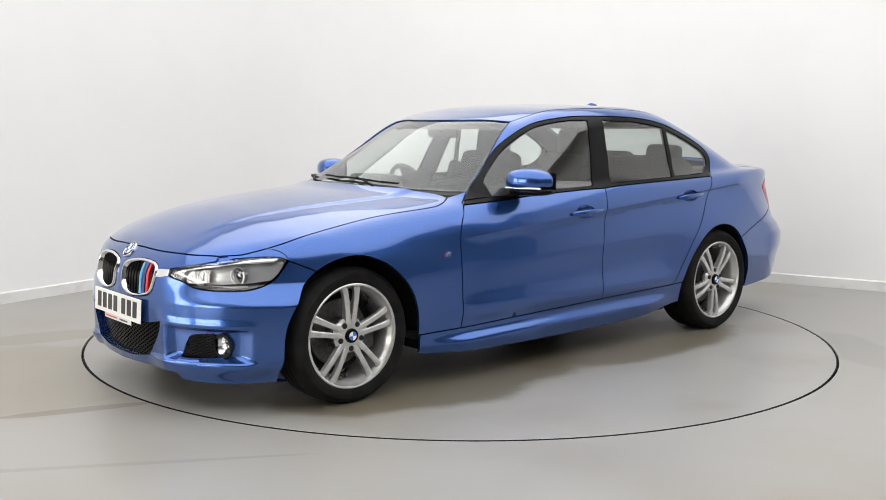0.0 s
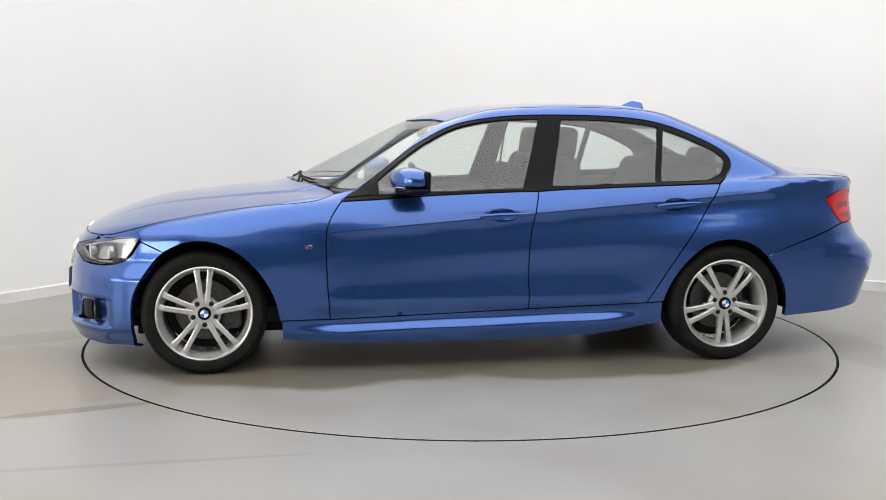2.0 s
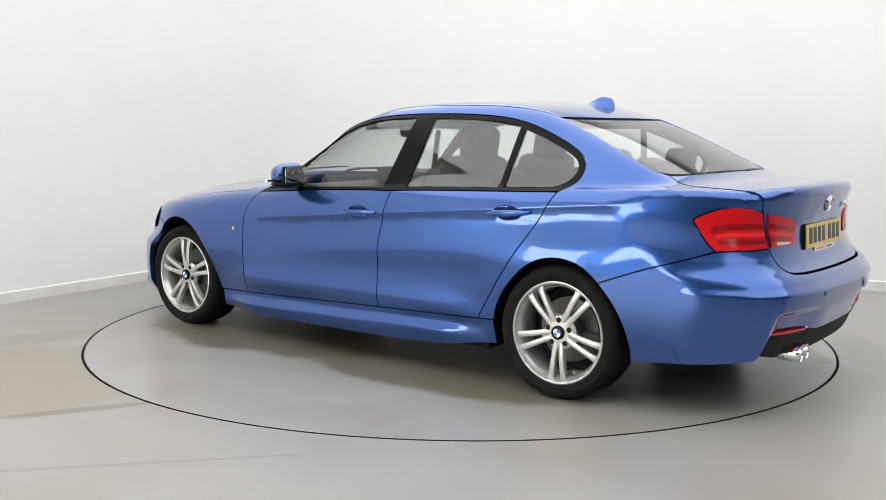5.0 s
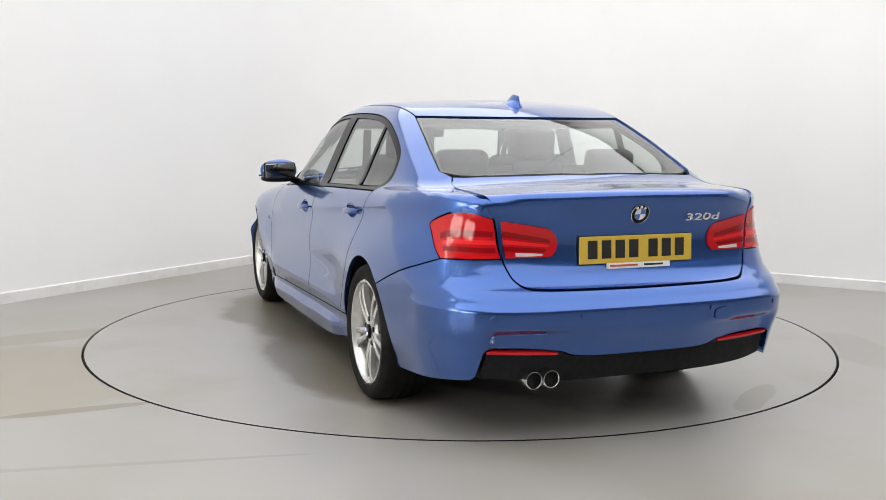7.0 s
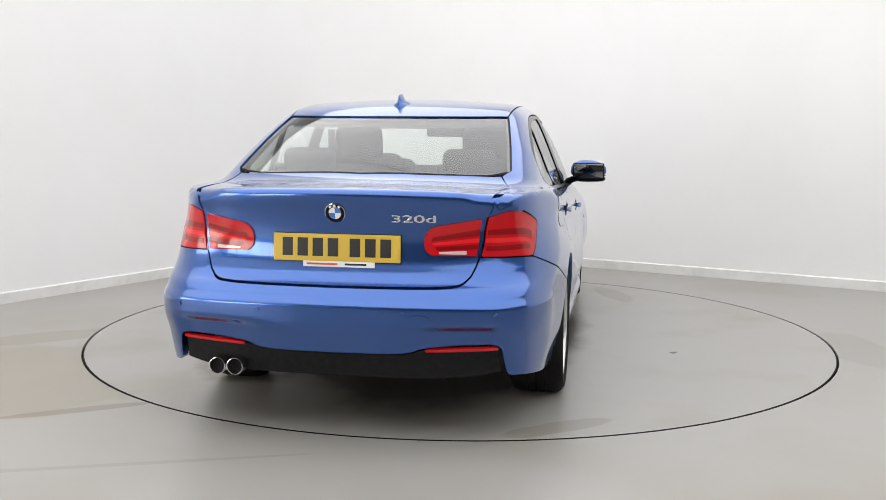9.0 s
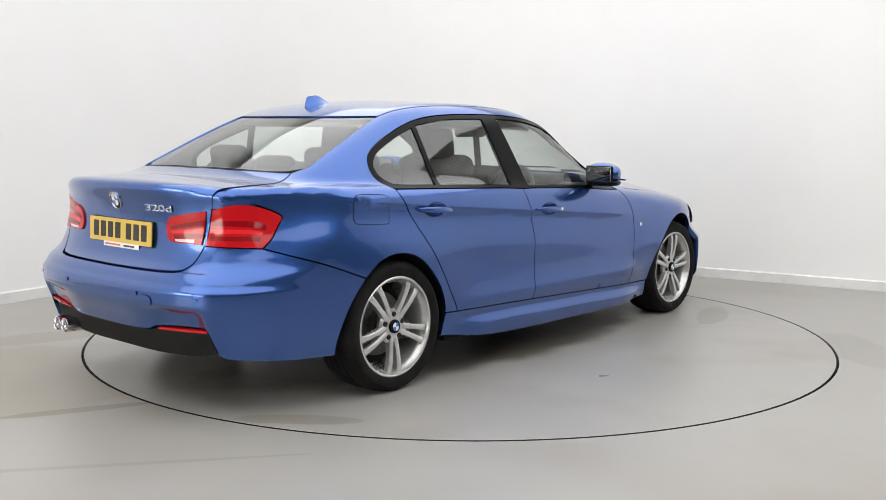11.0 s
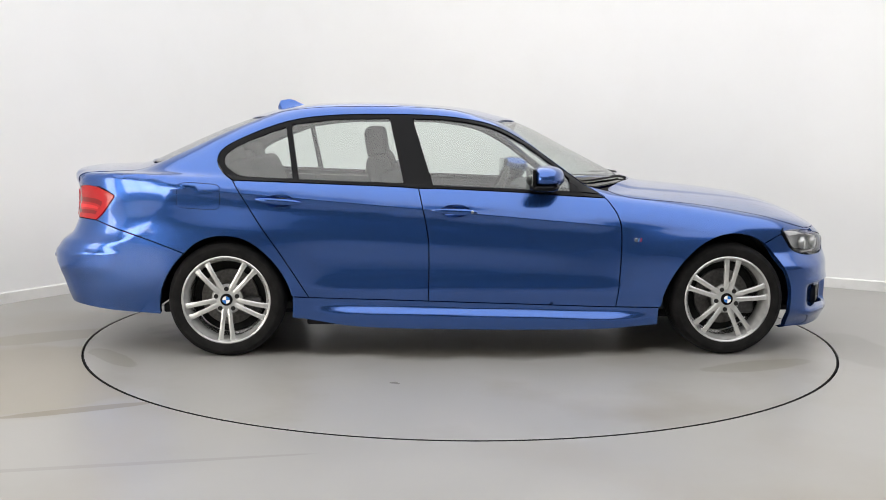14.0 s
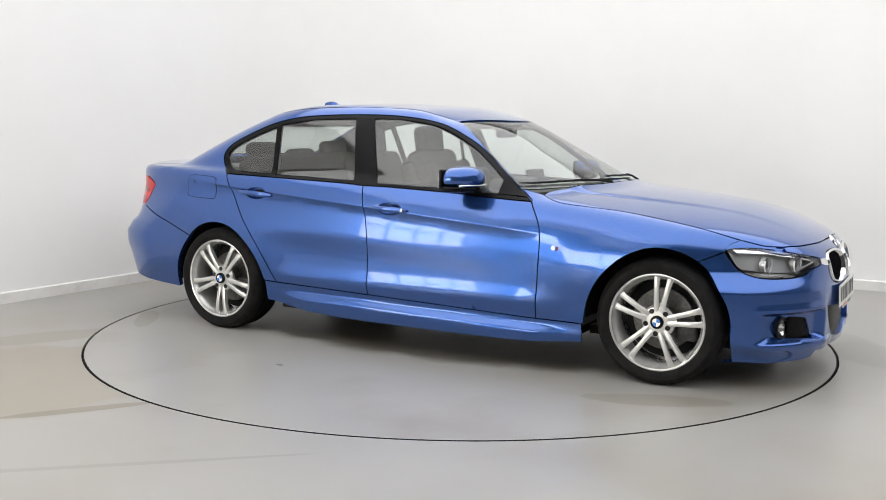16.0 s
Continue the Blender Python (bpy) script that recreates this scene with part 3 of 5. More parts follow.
    for t in tri.tolist():
        for a, b in ((t[0], t[1]), (t[1], t[2]), (t[2], t[0])):
            count[(a, b)] = 1
    rim = [(a, b) for a, b in count if (b, a) not in count]
    if both:
        rim = [(a, b) for a, b in rim if max(abs(p3[a, 1]), abs(p3[b, 1])) > 1e-4]
    base = len(p3)
    sv, sn, sf = [], [], []
    for a, b in rim:
        na, nb = nor[a], nor[b]
        t = p3[b] - p3[a]
        out = np.cross(t, na + nb)
        out /= np.linalg.norm(out) + 1e-12
        i = base + len(sv)
        sv += [p3[a], p3[b], p3[b] - nb * depth, p3[a] - na * depth]
        sn += [out] * 4
        sf.append([i + 1, i, i + 3, i + 2])
    if sv:
        verts.append(np.array(sv))
        normals.append(np.array(sn))
        faces.append(sf)
    V, N, F = np.vstack(verts), np.vstack(normals), [f for fs in faces for f in fs]

    def make(V, N, F):
        me = bpy.data.meshes.new(name)
        me.from_pydata(V.tolist(), [], F)
        me.shade_smooth()
        me.normals_split_custom_set_from_vertices(N.tolist())
        me.materials.append(mat)
        ob = new(name, me)
        ob.parent = parent
        if label:
            ob["label"] = label
        return ob
    M = np.array([1, -1, 1])
    if both:
        n = len(V)
        return make(np.vstack([V, V * M]), np.vstack([N, N * M]), F + [[i + n for i in f[::-1]] for f in F])
    left = make(V, N, F)
    right = make(V * M, N * M, [f[::-1] for f in F])
    return left, right


# lines of the plan that two panels share
ARCH_F, ARCH_R = (1.393, .319, .374), (-1.405, .305, .366)
ARCH_REACH = {ARCH_F: curve((-5, .374), (9, .375), (35, .368), (60, .380), (90, .375), (108, .360), (136, .342), (166, .348), (190, .371)),
              ARCH_R: curve((-5, .366), (10, .356), (45, .346), (75, .366), (90, .370), (108, .369), (137, .349), (160, .354), (190, .374))}


def arc(c, a0, a1):
    deg = np.linspace(a0, a1, 40)
    a, r = np.radians(deg), ARCH_REACH[c](deg)
    return lift("side", np.stack([c[0] + r * np.cos(a), c[1] + r * np.sin(a)], 1))


HOOD_FRONT = line("top", (2.085, 0), (2.07, .25), (2.02, .45), (1.95, .58))
HOOD_SIDE = line("top", (1.95, .58), (1.86, .665), (1.70, .73), (1.50, .738), (1.22, .735), (.91, .758), (.81, .745), (.735, .70))
HOOD_REAR = line("top", (.735, .70), (.75, .63), (.858, .43), (.937, .25), (.975, 0))
COWL = line("top", (.955, 0), (.916, .26), (.838, .44), (.705, .63), (.615, .715))
SCREEN_SIDE = line("top", (.615, .715), (.45, .65), (.27, .572), (.118, .515))
SCREEN_TOP = line("top", (.118, .515), (.165, .37), (.245, .17), (.272, 0))
DITCH = line("top", (.118, .515), (.04, .53), (-.1, .55), (-.4, .57), (-.8, .576), (-1.05, .573), (-1.225, .562))
REAR_TOP = line("top", (-1.225, .562), (-1.31, .36), (-1.36, .17), (-1.375, 0))
REAR_SIDE = line("top", (-1.225, .562), (-1.36, .584), (-1.55, .612), (-1.76, .638))
REAR_LOW = line("top", (-1.76, .638), (-1.845, .53), (-1.91, .3), (-1.945, 0))
LID_FRONT = line("top", (-1.965, 0), (-1.93, .3), (-1.865, .53), (-1.83, .605))
LID_EDGE = line("top", (-1.83, .605), (-1.90, .634), (-2.0, .643), (-2.1, .638), (-2.2, .622))
LID_SIDE = line("rear", (.612, .955), (.595, .88), (.585, .80), (.565, .73), (.545, .685))
LID_LOW = line("rear", (.545, .685), (.51, .655), (.45, .645), (.30, .641), (0, .639))
DOOR_A = line("side", (.765, .279), (.778, .45), (.785, .69), (.766, .79), (.718, .868), (.70, .888))
DOOR_B = line("side", (-.289, .312), (-.286, .55), (-.296, .70), (-.345, .938))
DOOR_C = line("side", (-.949, .332), (-1.094, .563), (-1.238, .77), (-1.352, .952), (-1.368, .978))
SILL_A = line("side", (1.015, .272), (.765, .279))
SILL_B = line("side", (.765, .279), (-.289, .312))
SILL_C = line("side", (-.289, .312), (-.949, .332))
SILL_D = line("side", (-.949, .332), (-1.042, .336))
BELT_F = line("side", (.70, .888), (.485, .900), (.244, .917), (-.169, .935), (-.345, .938))
BELT_R = line("side", (-.345, .938), (-.503, .948), (-.948, .964), (-1.368, .978))
ARCH_WIN = line("side", (-1.368, .978), (-1.43, 1.02), (-1.462, 1.085), (-1.425, 1.155), (-1.265, 1.237), (-1.057, 1.307), (-.814, 1.338), (-.448, 1.345),
                (-.172, 1.333), (.065, 1.293), (.25, 1.206), (.428, 1.082), (.612, .945), (.70, .888))
PILLAR_FOOT = line("top", (.70, .775), (.66, .745), (.615, .715))
LAMP_TOP = line("top", (1.955, .595), (1.875, .668), (1.795, .727), (1.715, .777))
LAMP_IN = line("front", (.585, .684), (.50, .665), (.40, .643))
LAMP_LOW = line("front", (.40, .643), (.402, .612), (.47, .594), (.53, .570), (.61, .560), (.70, .562), (.738, .582), (.76, .62))
LAMP_TIP = line("side", (1.765, .62), (1.74, .655), (1.715, .687))
SPLIT_F = line("side", (1.715, .687), (1.66, .663), (1.603, .637))
SPLIT_R = line("side", (-1.628, .580), (-1.83, .655), (-2.02, .715), (-2.13, .752))
TAIL_LOW = line("stern", *lay("stern", np.array([(-2.13, .764, .752), (-2.20, .70, .757), (-2.285, .575, .760)])))
TAIL_OUT = line("side", (-2.13, .752), (-2.085, .792), (-2.045, .845), (-2.018, .885), (-2.06, .913))
TAIL_TOP = line("stern", *lay("stern", np.array([(-2.06, .745, .913), (-2.125, .712, .940), (-2.19, .660, .946), (-2.25, .605, .926)])))


def pin(p, a, b):
    """A line with its ends moved to meet others."""
    t = np.linspace(0, 1, len(p))[:, None]
    return p + (1 - t) * (0 if a is None else a - p[0]) + t * (0 if b is None else b - p[-1])


TIP = lift("side", [(1.715, .687)])[0]
LAMP_TIP = pin(LAMP_TIP, LAMP_LOW[-1], TIP)
LAMP_TOP = pin(LAMP_TOP, LAMP_IN[0], TIP)
SPLIT_F = pin(SPLIT_F, TIP, None)
LAMP_LOW = pin(LAMP_LOW, LAMP_IN[-1], None)
TAIL_OUT = pin(TAIL_OUT, SPLIT_R[-1], TAIL_TOP[0])
TAIL_TOP = pin(TAIL_TOP, None, LID_SIDE[np.argmin(np.abs(LID_SIDE[:, 2] - .922))])
TAIL_LOW = pin(TAIL_LOW, SPLIT_R[-1], None)
LID_EDGE = pin(LID_EDGE, None, LID_SIDE[0] + (.006, .004, .02))
HANDLES = ((-.147, .815, 2.4), (-1.115, .866, 4.0))


def cup_outline(x, z, tilt):
    return closed("side", (x - .075, z), (x - .045, z + .026), (x + .01, z + .034), (x + .06, z + .026), (x + .085, z), (x + .055, z - .024), (x, z - .032), (x - .05, z - .024))


A0 = math.degrees(math.atan2(.637 - ARCH_F[1], 1.603 - ARCH_F[0]))
A1 = math.degrees(math.atan2(.580 - ARCH_R[1], -1.628 - ARCH_R[0]))


def centre(kind, a, b):
    """A straight line along the middle."""
    return lift(kind, bend([a, b]))


def bonnet_bulge(p):
    """The raised middle of the bonnet between two creases that draw together ahead."""
    ahead = np.clip((p[:, 0] - .9) / 1.15, 0, 1)
    edge = .51 - .19 * ahead
    return .007 * smooth(np.abs(p[:, 1]), edge + .026, edge - .026) * np.clip(1.25 - ahead * 1.25, 0, 1)


def build_skin(car):
    panel("bonnet", PAINT, car, ring(HOOD_FRONT, HOOD_SIDE, HOOD_REAR), "top", both=True, grid=.022, shape=bonnet_bulge)
    panel("front_wing", PAINT, car, ring(arc(ARCH_F, A0, 186), SILL_A, DOOR_A, PILLAR_FOOT, HOOD_REAR[:1], HOOD_SIDE[HOOD_SIDE[:, 0] < 1.935][::-1], LAMP_TOP[LAMP_TOP[:, 0] < 1.935], SPLIT_F), "round", fold=True)
    panel("front_door", PAINT, car, ring(DOOR_A[::-1], SILL_B, DOOR_B, BELT_F[::-1]), "side", holes=[cup_outline(*HANDLES[0])], fold=True)
    panel("rear_door", PAINT, car, ring(DOOR_B[::-1], SILL_C, DOOR_C, BELT_R[::-1]), "side", holes=[cup_outline(*HANDLES[1])], fold=True)
    panel("side_frame", PAINT, car, ring(DOOR_C[::-1], SILL_D, arc(ARCH_R, 7, A1), SPLIT_R, TAIL_OUT, TAIL_TOP, LID_EDGE[::-1], REAR_SIDE[::-1], DITCH[::-1],
                                         SCREEN_SIDE[::-1], PILLAR_FOOT[::-1], ARCH_WIN[::-1]), "round", grid=.022, fold=True)
    panel("tail_corner", PAINT, car, closed("stern", *[tuple(q) for q in lay("stern", np.array([(-2.13, .70, .925), (-2.10, .70, .97), (-2.16, .65, 1.0), (-2.25, .58, .99), (-2.29, .54, .95), (-2.27, .57, .92)]))]), "stern", off=-.004, grid=.02)
    skirt = ring(SILL_A, SILL_B, SILL_C, SILL_D, line("side", (-1.042, .336), (-1.047, .212)), line("side", (-1.047, .212), (-.6, .168), (0, .156), (.55, .158), (1.012, .172)), line("side", (1.012, .172), (1.015, .272)))
    panel("side_skirt", PAINT, car, skirt, "side", shape=lambda p: .030 * smooth(p[:, 2], .278 - .022 * p[:, 0], .225 - .022 * p[:, 0]) * smooth(p[:, 0], -1.02, -.70) * (1 - .8 * smooth(p[:, 0], .70, 1.02)), grid=.014)
    panel("roof", PAINT, car, ring(SCREEN_TOP[::-1], DITCH, REAR_TOP), "top", both=True, grid=.035)
    # front bumper, with openings
    kidney = closed("front", (.035, .60), (.045, .645), (.15, .668), (.27, .664), (.318, .640), (.318, .585), (.285, .520), (.15, .500), (.055, .525))
    low_grille = ring(line("front", (0, .385), (.25, .388), (.375, .405)), line("front", (.375, .405), (.36, .35), (.285, .245)), line("front", (.285, .245), (.14, .222), (0, .218)))
    fog = closed("front", (.512, .338), (.530, .356), (.60, .366), (.664, .363), (.680, .345), (.690, .292), (.682, .270), (.60, .262), (.52, .258), (.484, .258), (.478, .266), (.492, .300))
    bump = ring(HOOD_FRONT, LAMP_IN, LAMP_LOW, LAMP_TIP, SPLIT_F, arc(ARCH_F, A0, 0), line("side", (1.767, .315), (1.766, .15)),
                line("front", (.77, .145), (.67, .145), (.52, .155), (.46, .163)), line("front", (.45, .195), (.30, .19), (0, .18)))
    lower_lip = lambda p: (.020 * smooth(p[:, 2], .262, .235) * smooth(np.abs(p[:, 1]), .25, .42) * smooth(p[:, 0], 1.80, 1.92)
                           - .034 * smooth(p[:, 2], .405, .378) * smooth(np.abs(p[:, 1]), .40, .45) * smooth(p[:, 0], 1.86, 1.95) * smooth(p[:, 2], .24, .27)
                           + .006 * smooth(p[:, 2], .44, .405) * smooth(p[:, 2], .37, .40) * smooth(np.abs(p[:, 1]), .38, .46) * smooth(p[:, 0], 1.84, 1.95)
                           + .005 * np.exp(-((np.abs(p[:, 1]) - .405) / .045) ** 2) * smooth(p[:, 2], .20, .26) * smooth(p[:, 2], .50, .40))
    panel("front_bumper", PAINT, car, bump, "bow", holes=[kidney, fog, low_grille], both=True, shape=lower_lip, grid=.014, depth=.03)
    panel("grille_backing", DARK, car, shell_outline(), "bow", off=-.10, both=True, grid=.05)
    for side in (1, -1):
        build_kidney(car, kidney, side)
        build_fog(car, side)
    build_low_grille(car)
    # tail
    lid = ring(LID_FRONT, LID_EDGE, LID_SIDE, LID_LOW)
    panel("boot_lid", PAINT, car, lid, "lid", both=True, grid=.013,
          shape=lambda p: (.008 * np.exp(-((p[:, 2] - 1.012) / .024) ** 2) * smooth(p[:, 0], -2.2, -2.33) * smooth(np.abs(p[:, 1]), .60, .50)))
    panel("lid_channel", PAINT, car, closed("top", (-1.87, .578), (-1.95, .60), (-2.1, .605), (-2.19, .58), (-2.20, .63), (-2.1, .69), (-1.95, .685), (-1.86, .652)), "top", off=-.004, gap=0, grid=.02)
    rb = ring(SPLIT_R, TAIL_LOW, LID_SIDE[-8:], LID_LOW, line("rear", (0, .372), (.28, .376), (.365, .396)), line("rear", (.365, .396), (.50, .406), (.665, .412)), line("rear", (.675, .40), (.69, .30)),
              line("side", (-2.29, .283), (-2.05, .252), (-1.775, .232)), arc(ARCH_R, 190, A1))
    arch_low = lambda p: (-.024 * smooth(np.abs(p[:, 1]), .20, .52) * smooth(p[:, 2], .512, .470) * smooth(np.abs(p[:, 1]), .695, .625) * smooth(p[:, 0], -2.2, -2.28)
                          + .012 * smooth(p[:, 2], .60, .565) * smooth(p[:, 2], .40, .5) * smooth(p[:, 0], -1.95, -2.2))
    panel("rear_bumper", PAINT, car, rb, "stern", both=True, grid=.014, shape=arch_low, depth=.03)
    dif = ring(line("rear", (0, .368), (.28, .372), (.365, .392)), line("rear", (.365, .392), (.50, .392), (.672, .396)), line("rear", (.672, .396), (.685, .30)), line("rear", (.685, .30), (.55, .275), (.30, .262), (0, .262)))
    panel("diffuser", PLASTIC, car, dif, "stern", off=-.018, both=True, grid=.03, label="rough black plastic rear diffuser")
    refl = ring(line("rear", (.372, .398), (.50, .406), (.664, .411)), line("rear", (.668, .395), (.50, .388), (.378, .384)))
    panel("reflector", RED_LENS, car, refl, "rear", off=-.008, grid=.05, label="narrow red bumper reflector")
    # glass
    screen = ring(COWL, SCREEN_SIDE, SCREEN_TOP)
    glass_panel("windscreen", car, screen, "top", .020)
    rear = ring(REAR_TOP[::-1], REAR_SIDE, REAR_LOW)
    glass_panel("rear_window", car, rear, "top", .018)
    panel("cowl", PLASTIC, car, ring(HOOD_REAR, COWL), "top", both=True, off=-.018, label="black plastic scuttle panel")
    front_glass = ring(line("side", (.545, .925), (.45, .928), (.1, .943), (-.262, .955)), line("side", (-.262, .955), (-.375, 1.320)),
                       line("side", (-.375, 1.320), (-.172, 1.313), (.055, 1.275), (.237, 1.190), (.408, 1.070), (.545, .956)))
    rear_glass = ring(line("side", (-.428, .964), (-.7, .974), (-1.005, .984)), line("side", (-1.005, .984), (-1.055, 1.282)), line("side", (-1.055, 1.282), (-.814, 1.312), (-.510, 1.320)), line("side", (-.510, 1.320), (-.428, .964)))
    quarter = ring(line("side", (-1.045, .988), (-1.2, .992), (-1.335, 1.0)), line("side", (-1.335, 1.0), (-1.40, 1.04), (-1.425, 1.09), (-1.385, 1.142), (-1.24, 1.212), (-1.09, 1.268)), line("side", (-1.09, 1.268), (-1.045, .988)))
    panel("window_trim", GLOSS_BLACK, car, ring(BELT_F, BELT_R, ARCH_WIN), "side", holes=[front_glass, rear_glass, quarter], off=-.003, depth=.022, label="gloss black window surround and pillars")
    panel("front_side_window", GLASS, car, front_glass, "side", off=-.008, depth=.004, gap=0, grid=.05, label="clear side window pane")
    panel("rear_side_window", GLASS, car, rear_glass, "side", off=-.008, depth=.004, gap=0, grid=.05, label="clear side window pane")
    panel("quarter_window", GLASS, car, quarter, "side", off=-.008, depth=.004, gap=0, grid=.05, label="clear quarter window pane")
    # dark inner sheet behind the panel gaps
    core = ring(line("side", (1.0, .22), (.98, .45), (1.07, .60), (1.2, .68), (1.36, .705), (1.5, .69), (1.62, .64), (1.70, .66)), line("side", (1.70, .66), (1.5, .70), (1.2, .76), (.8, .82), (.70, .87)),
                BELT_F, BELT_R, line("side", (-1.368, .978), (-1.6, .93), (-2.0, .86)), line("side", (-2.0, .86), (-1.98, .72), (-1.75, .63), (-1.62, .64), (-1.42, .675), (-1.2, .62), (-1.06, .50), (-1.03, .3), (-1.03, .2)),
                line("side", (-1.03, .2), (0, .19), (1.0, .22)))
    panel("inner_body", DARK, car, core, "side", off=-.026, depth=.002, grid=.06)


def shell_outline():
    return ring(line("front", (0, .69), (.30, .67), (.40, .63)), line("front", (.40, .63), (.62, .52), (.72, .42), (.73, .28)), line("front", (.73, .28), (.4, .2), (0, .2)))


def glass_panel(name, car, outline, kind, border):
    """A pane with a black edge band."""
    uv = lay(kind, outline)
    middle = np.abs(outline[:, 1]) < .004
    inner = shrink(uv, border)
    inner[:, 1] = np.where(middle, 0, np.maximum(inner[:, 1], 0))
    pane = panel(name, GLASS, car, outline, kind, off=-.006, both=True, gap=.006, depth=.004, grid=.05, label="large curved clear glass pane")
    build_band(name + "_seal", car, uv, inner, kind)
    return pane


def build_band(name, car, outer, inner, kind):
    """The black band between two outlines, on both sides of the middle."""
    a, b = lift(kind, shrink(outer, .001), -.008), lift(kind, inner, -.009)
    bm = bmesh.new()
    for s in (1, -1):
        A = [bm.verts.new((p[0], p[1] * s, p[2])) for p in a]
        B = [bm.verts.new((p[0], p[1] * s, p[2])) for p in b]
        n = len(A)
        for i in range(n):
            j = (i + 1) % n
            if abs(a[i][1]) < .004 and abs(a[j][1]) < .004:
                continue
            bm.faces.new((A[i], A[j], B[j], B[i]) if s > 0 else (B[i], B[j], A[j], A[i]))
    part(name, bm, GLOSS_BLACK, car, "black edge band of the glass", smooth_angle=60)


def on_skin(kind, u, v, off=0.0):
    """A place on the skin and the turn that lays x-y on it: x along the skin level, y up it, z outward."""
    p = lift(kind, [(u, v)], off)
    n = Vector(gradient(p)[0])
    p = Vector(p[0])
    x = Vector((0, 0, 1)).cross(n).normalized() if abs(n.z) < .95 else Vector((0, 1, 0)) * (1 if n.z > 0 else -1)
    y = n.cross(x)
    m = Matrix((x, y, n)).transposed().to_4x4()
    m.translation = p
    return m


def other(m):
    """The mirrored pose on the car's right side, kept right-handed."""
    f = Matrix.Diagonal((1, -1, 1, 1))
    g = Matrix.Diagonal((-1, 1, 1, 1))
    return f @ m @ g


def put(name, bm, mat, parent, m, label="", smooth_angle=35):
    return part(name, moved(bm, m), mat, parent, label, smooth_angle)


def extrude_ring(outer3, inner3, lift_by, mat, name, parent, label=""):
    """A raised frame between two outlines of equal count."""
    bm = bmesh.new()
    loops = []
    n_o, n_i = gradient(outer3), gradient(inner3)
    for pts in (outer3 - n_o * .03, outer3 + n_o * lift_by * .6, (outer3 * .75 + inner3 * .25) + n_o * lift_by, (outer3 * .25 + inner3 * .75) + n_i * lift_by, inner3 + n_i * lift_by * .6, inner3 - n_i * .04):
        loops.append([bm.verts.new(p) for p in pts])
    for a, b in zip(loops, loops[1:]):
        for i in range(len(a)):
            j = (i + 1) % len(a)
            bm.faces.new((a[i], a[j], b[j], b[i]))
    return part(name, bm, mat, parent, label, 50)




def build_kidney(car, outline, side):
    uv = lay("front", outline)
    inner = lift("front", shrink(uv, .012)) * (1, side, 1)
    outer = lift("front", shrink(uv, .001)) * (1, side, 1)
    g = extrude_ring(outer, inner, .009, CHROME, "kidney_grille", car, "chrome-framed upright oval grille with black slats")
    iv = shrink(uv, .012)
    for k in range(10):
        y = .055 + .027 * k
        hits = []
        for a, b in zip(iv, np.roll(iv, -1, 0)):
            if (a[0] - y) * (b[0] - y) < 0:
                hits.append(a[1] + (b[1] - a[1]) * (y - a[0]) / (b[0] - a[0]))
        if len(hits) < 2:
            continue
        z0, z1 = min(hits), max(hits)
        pts = lift("front", [(y, z0 + (z1 - z0) * i / 8) for i in range(9)], -.012)
        bm = bmesh.new()
        rows = []
        for i, p in enumerate(pts):
            back = Vector((-.035, 0, 0))
            q = Vector((p[0], p[1] * side, p[2]))
            w = Vector((0, .0055, 0))
            rows.append([bm.verts.new(q - w), bm.verts.new(q + Vector((.004, 0, 0))), bm.verts.new(q + w), bm.verts.new(q + w + back), bm.verts.new(q - w + back)])
        for a, b in zip(rows, rows[1:]):
            for i in range(5):
                bm.faces.new((a[i], a[(i + 1) % 5], b[(i + 1) % 5], b[i]))
        mat, lab = GLOSS_BLACK, ""
        if side > 0 and k in (5, 6, 7):
            mat, lab = ((STRIPE_SKY, "light blue grille stripe"), (STRIPE_NAVY, "navy blue grille stripe"), (STRIPE_RED, "red grille stripe"))[k - 5]
            for r in rows:
                r[0].co.y -= .006
                r[2].co.y += .006
                for v in r[:3]:
                    v.co.x += .004
        part("slat", bm, mat, g, lab, 40)


def mesh_grille(name, car, u0, u1, z0, z1, step, inside, off, side=1, mat=None):
    """A net of slanted bars laid on the skin."""
    bm = bmesh.new()
    w = .0035
    u = u0
    n = 0
    z = z0
    while z < z1:
        u = u0 + (step if n % 2 else 0)
        while u < u1:
            for (a, b) in (((u, z), (u + step, z + step * .55)), ((u + step, z + step * .55), (u + 2 * step, z))):
                mid = ((a[0] + b[0]) / 2, (a[1] + b[1]) / 2)
                if inside(mid[0], mid[1]):
                    P = lift("front", [a, b], off)
                    p, q = (Vector(P[0]), Vector(P[1]))
                    p.y *= side
                    q.y *= side
                    up, back = Vector((0, 0, w)), Vector((-.012, 0, 0))
                    vs = [bm.verts.new(c) for c in (p - up, p + up, q + up, q - up, p - up + back, p + up + back, q + up + back, q - up + back)]
                    for f in ((0, 1, 2, 3), (1, 5, 6, 2), (0, 3, 7, 4), (4, 7, 6, 5)):
                        bm.faces.new([vs[i] for i in f])
            u += 2 * step
        z += step * .55
        n += 1
    return part(name, bm, mat or GLOSS_BLACK, car, "black honeycomb mesh grille")


def build_low_grille(car):
    mesh_grille("lower_grille", car, -.36, .36, .215, .39, .017, lambda y, z: abs(y) < .27 + (z - .235) * .62, -.022)


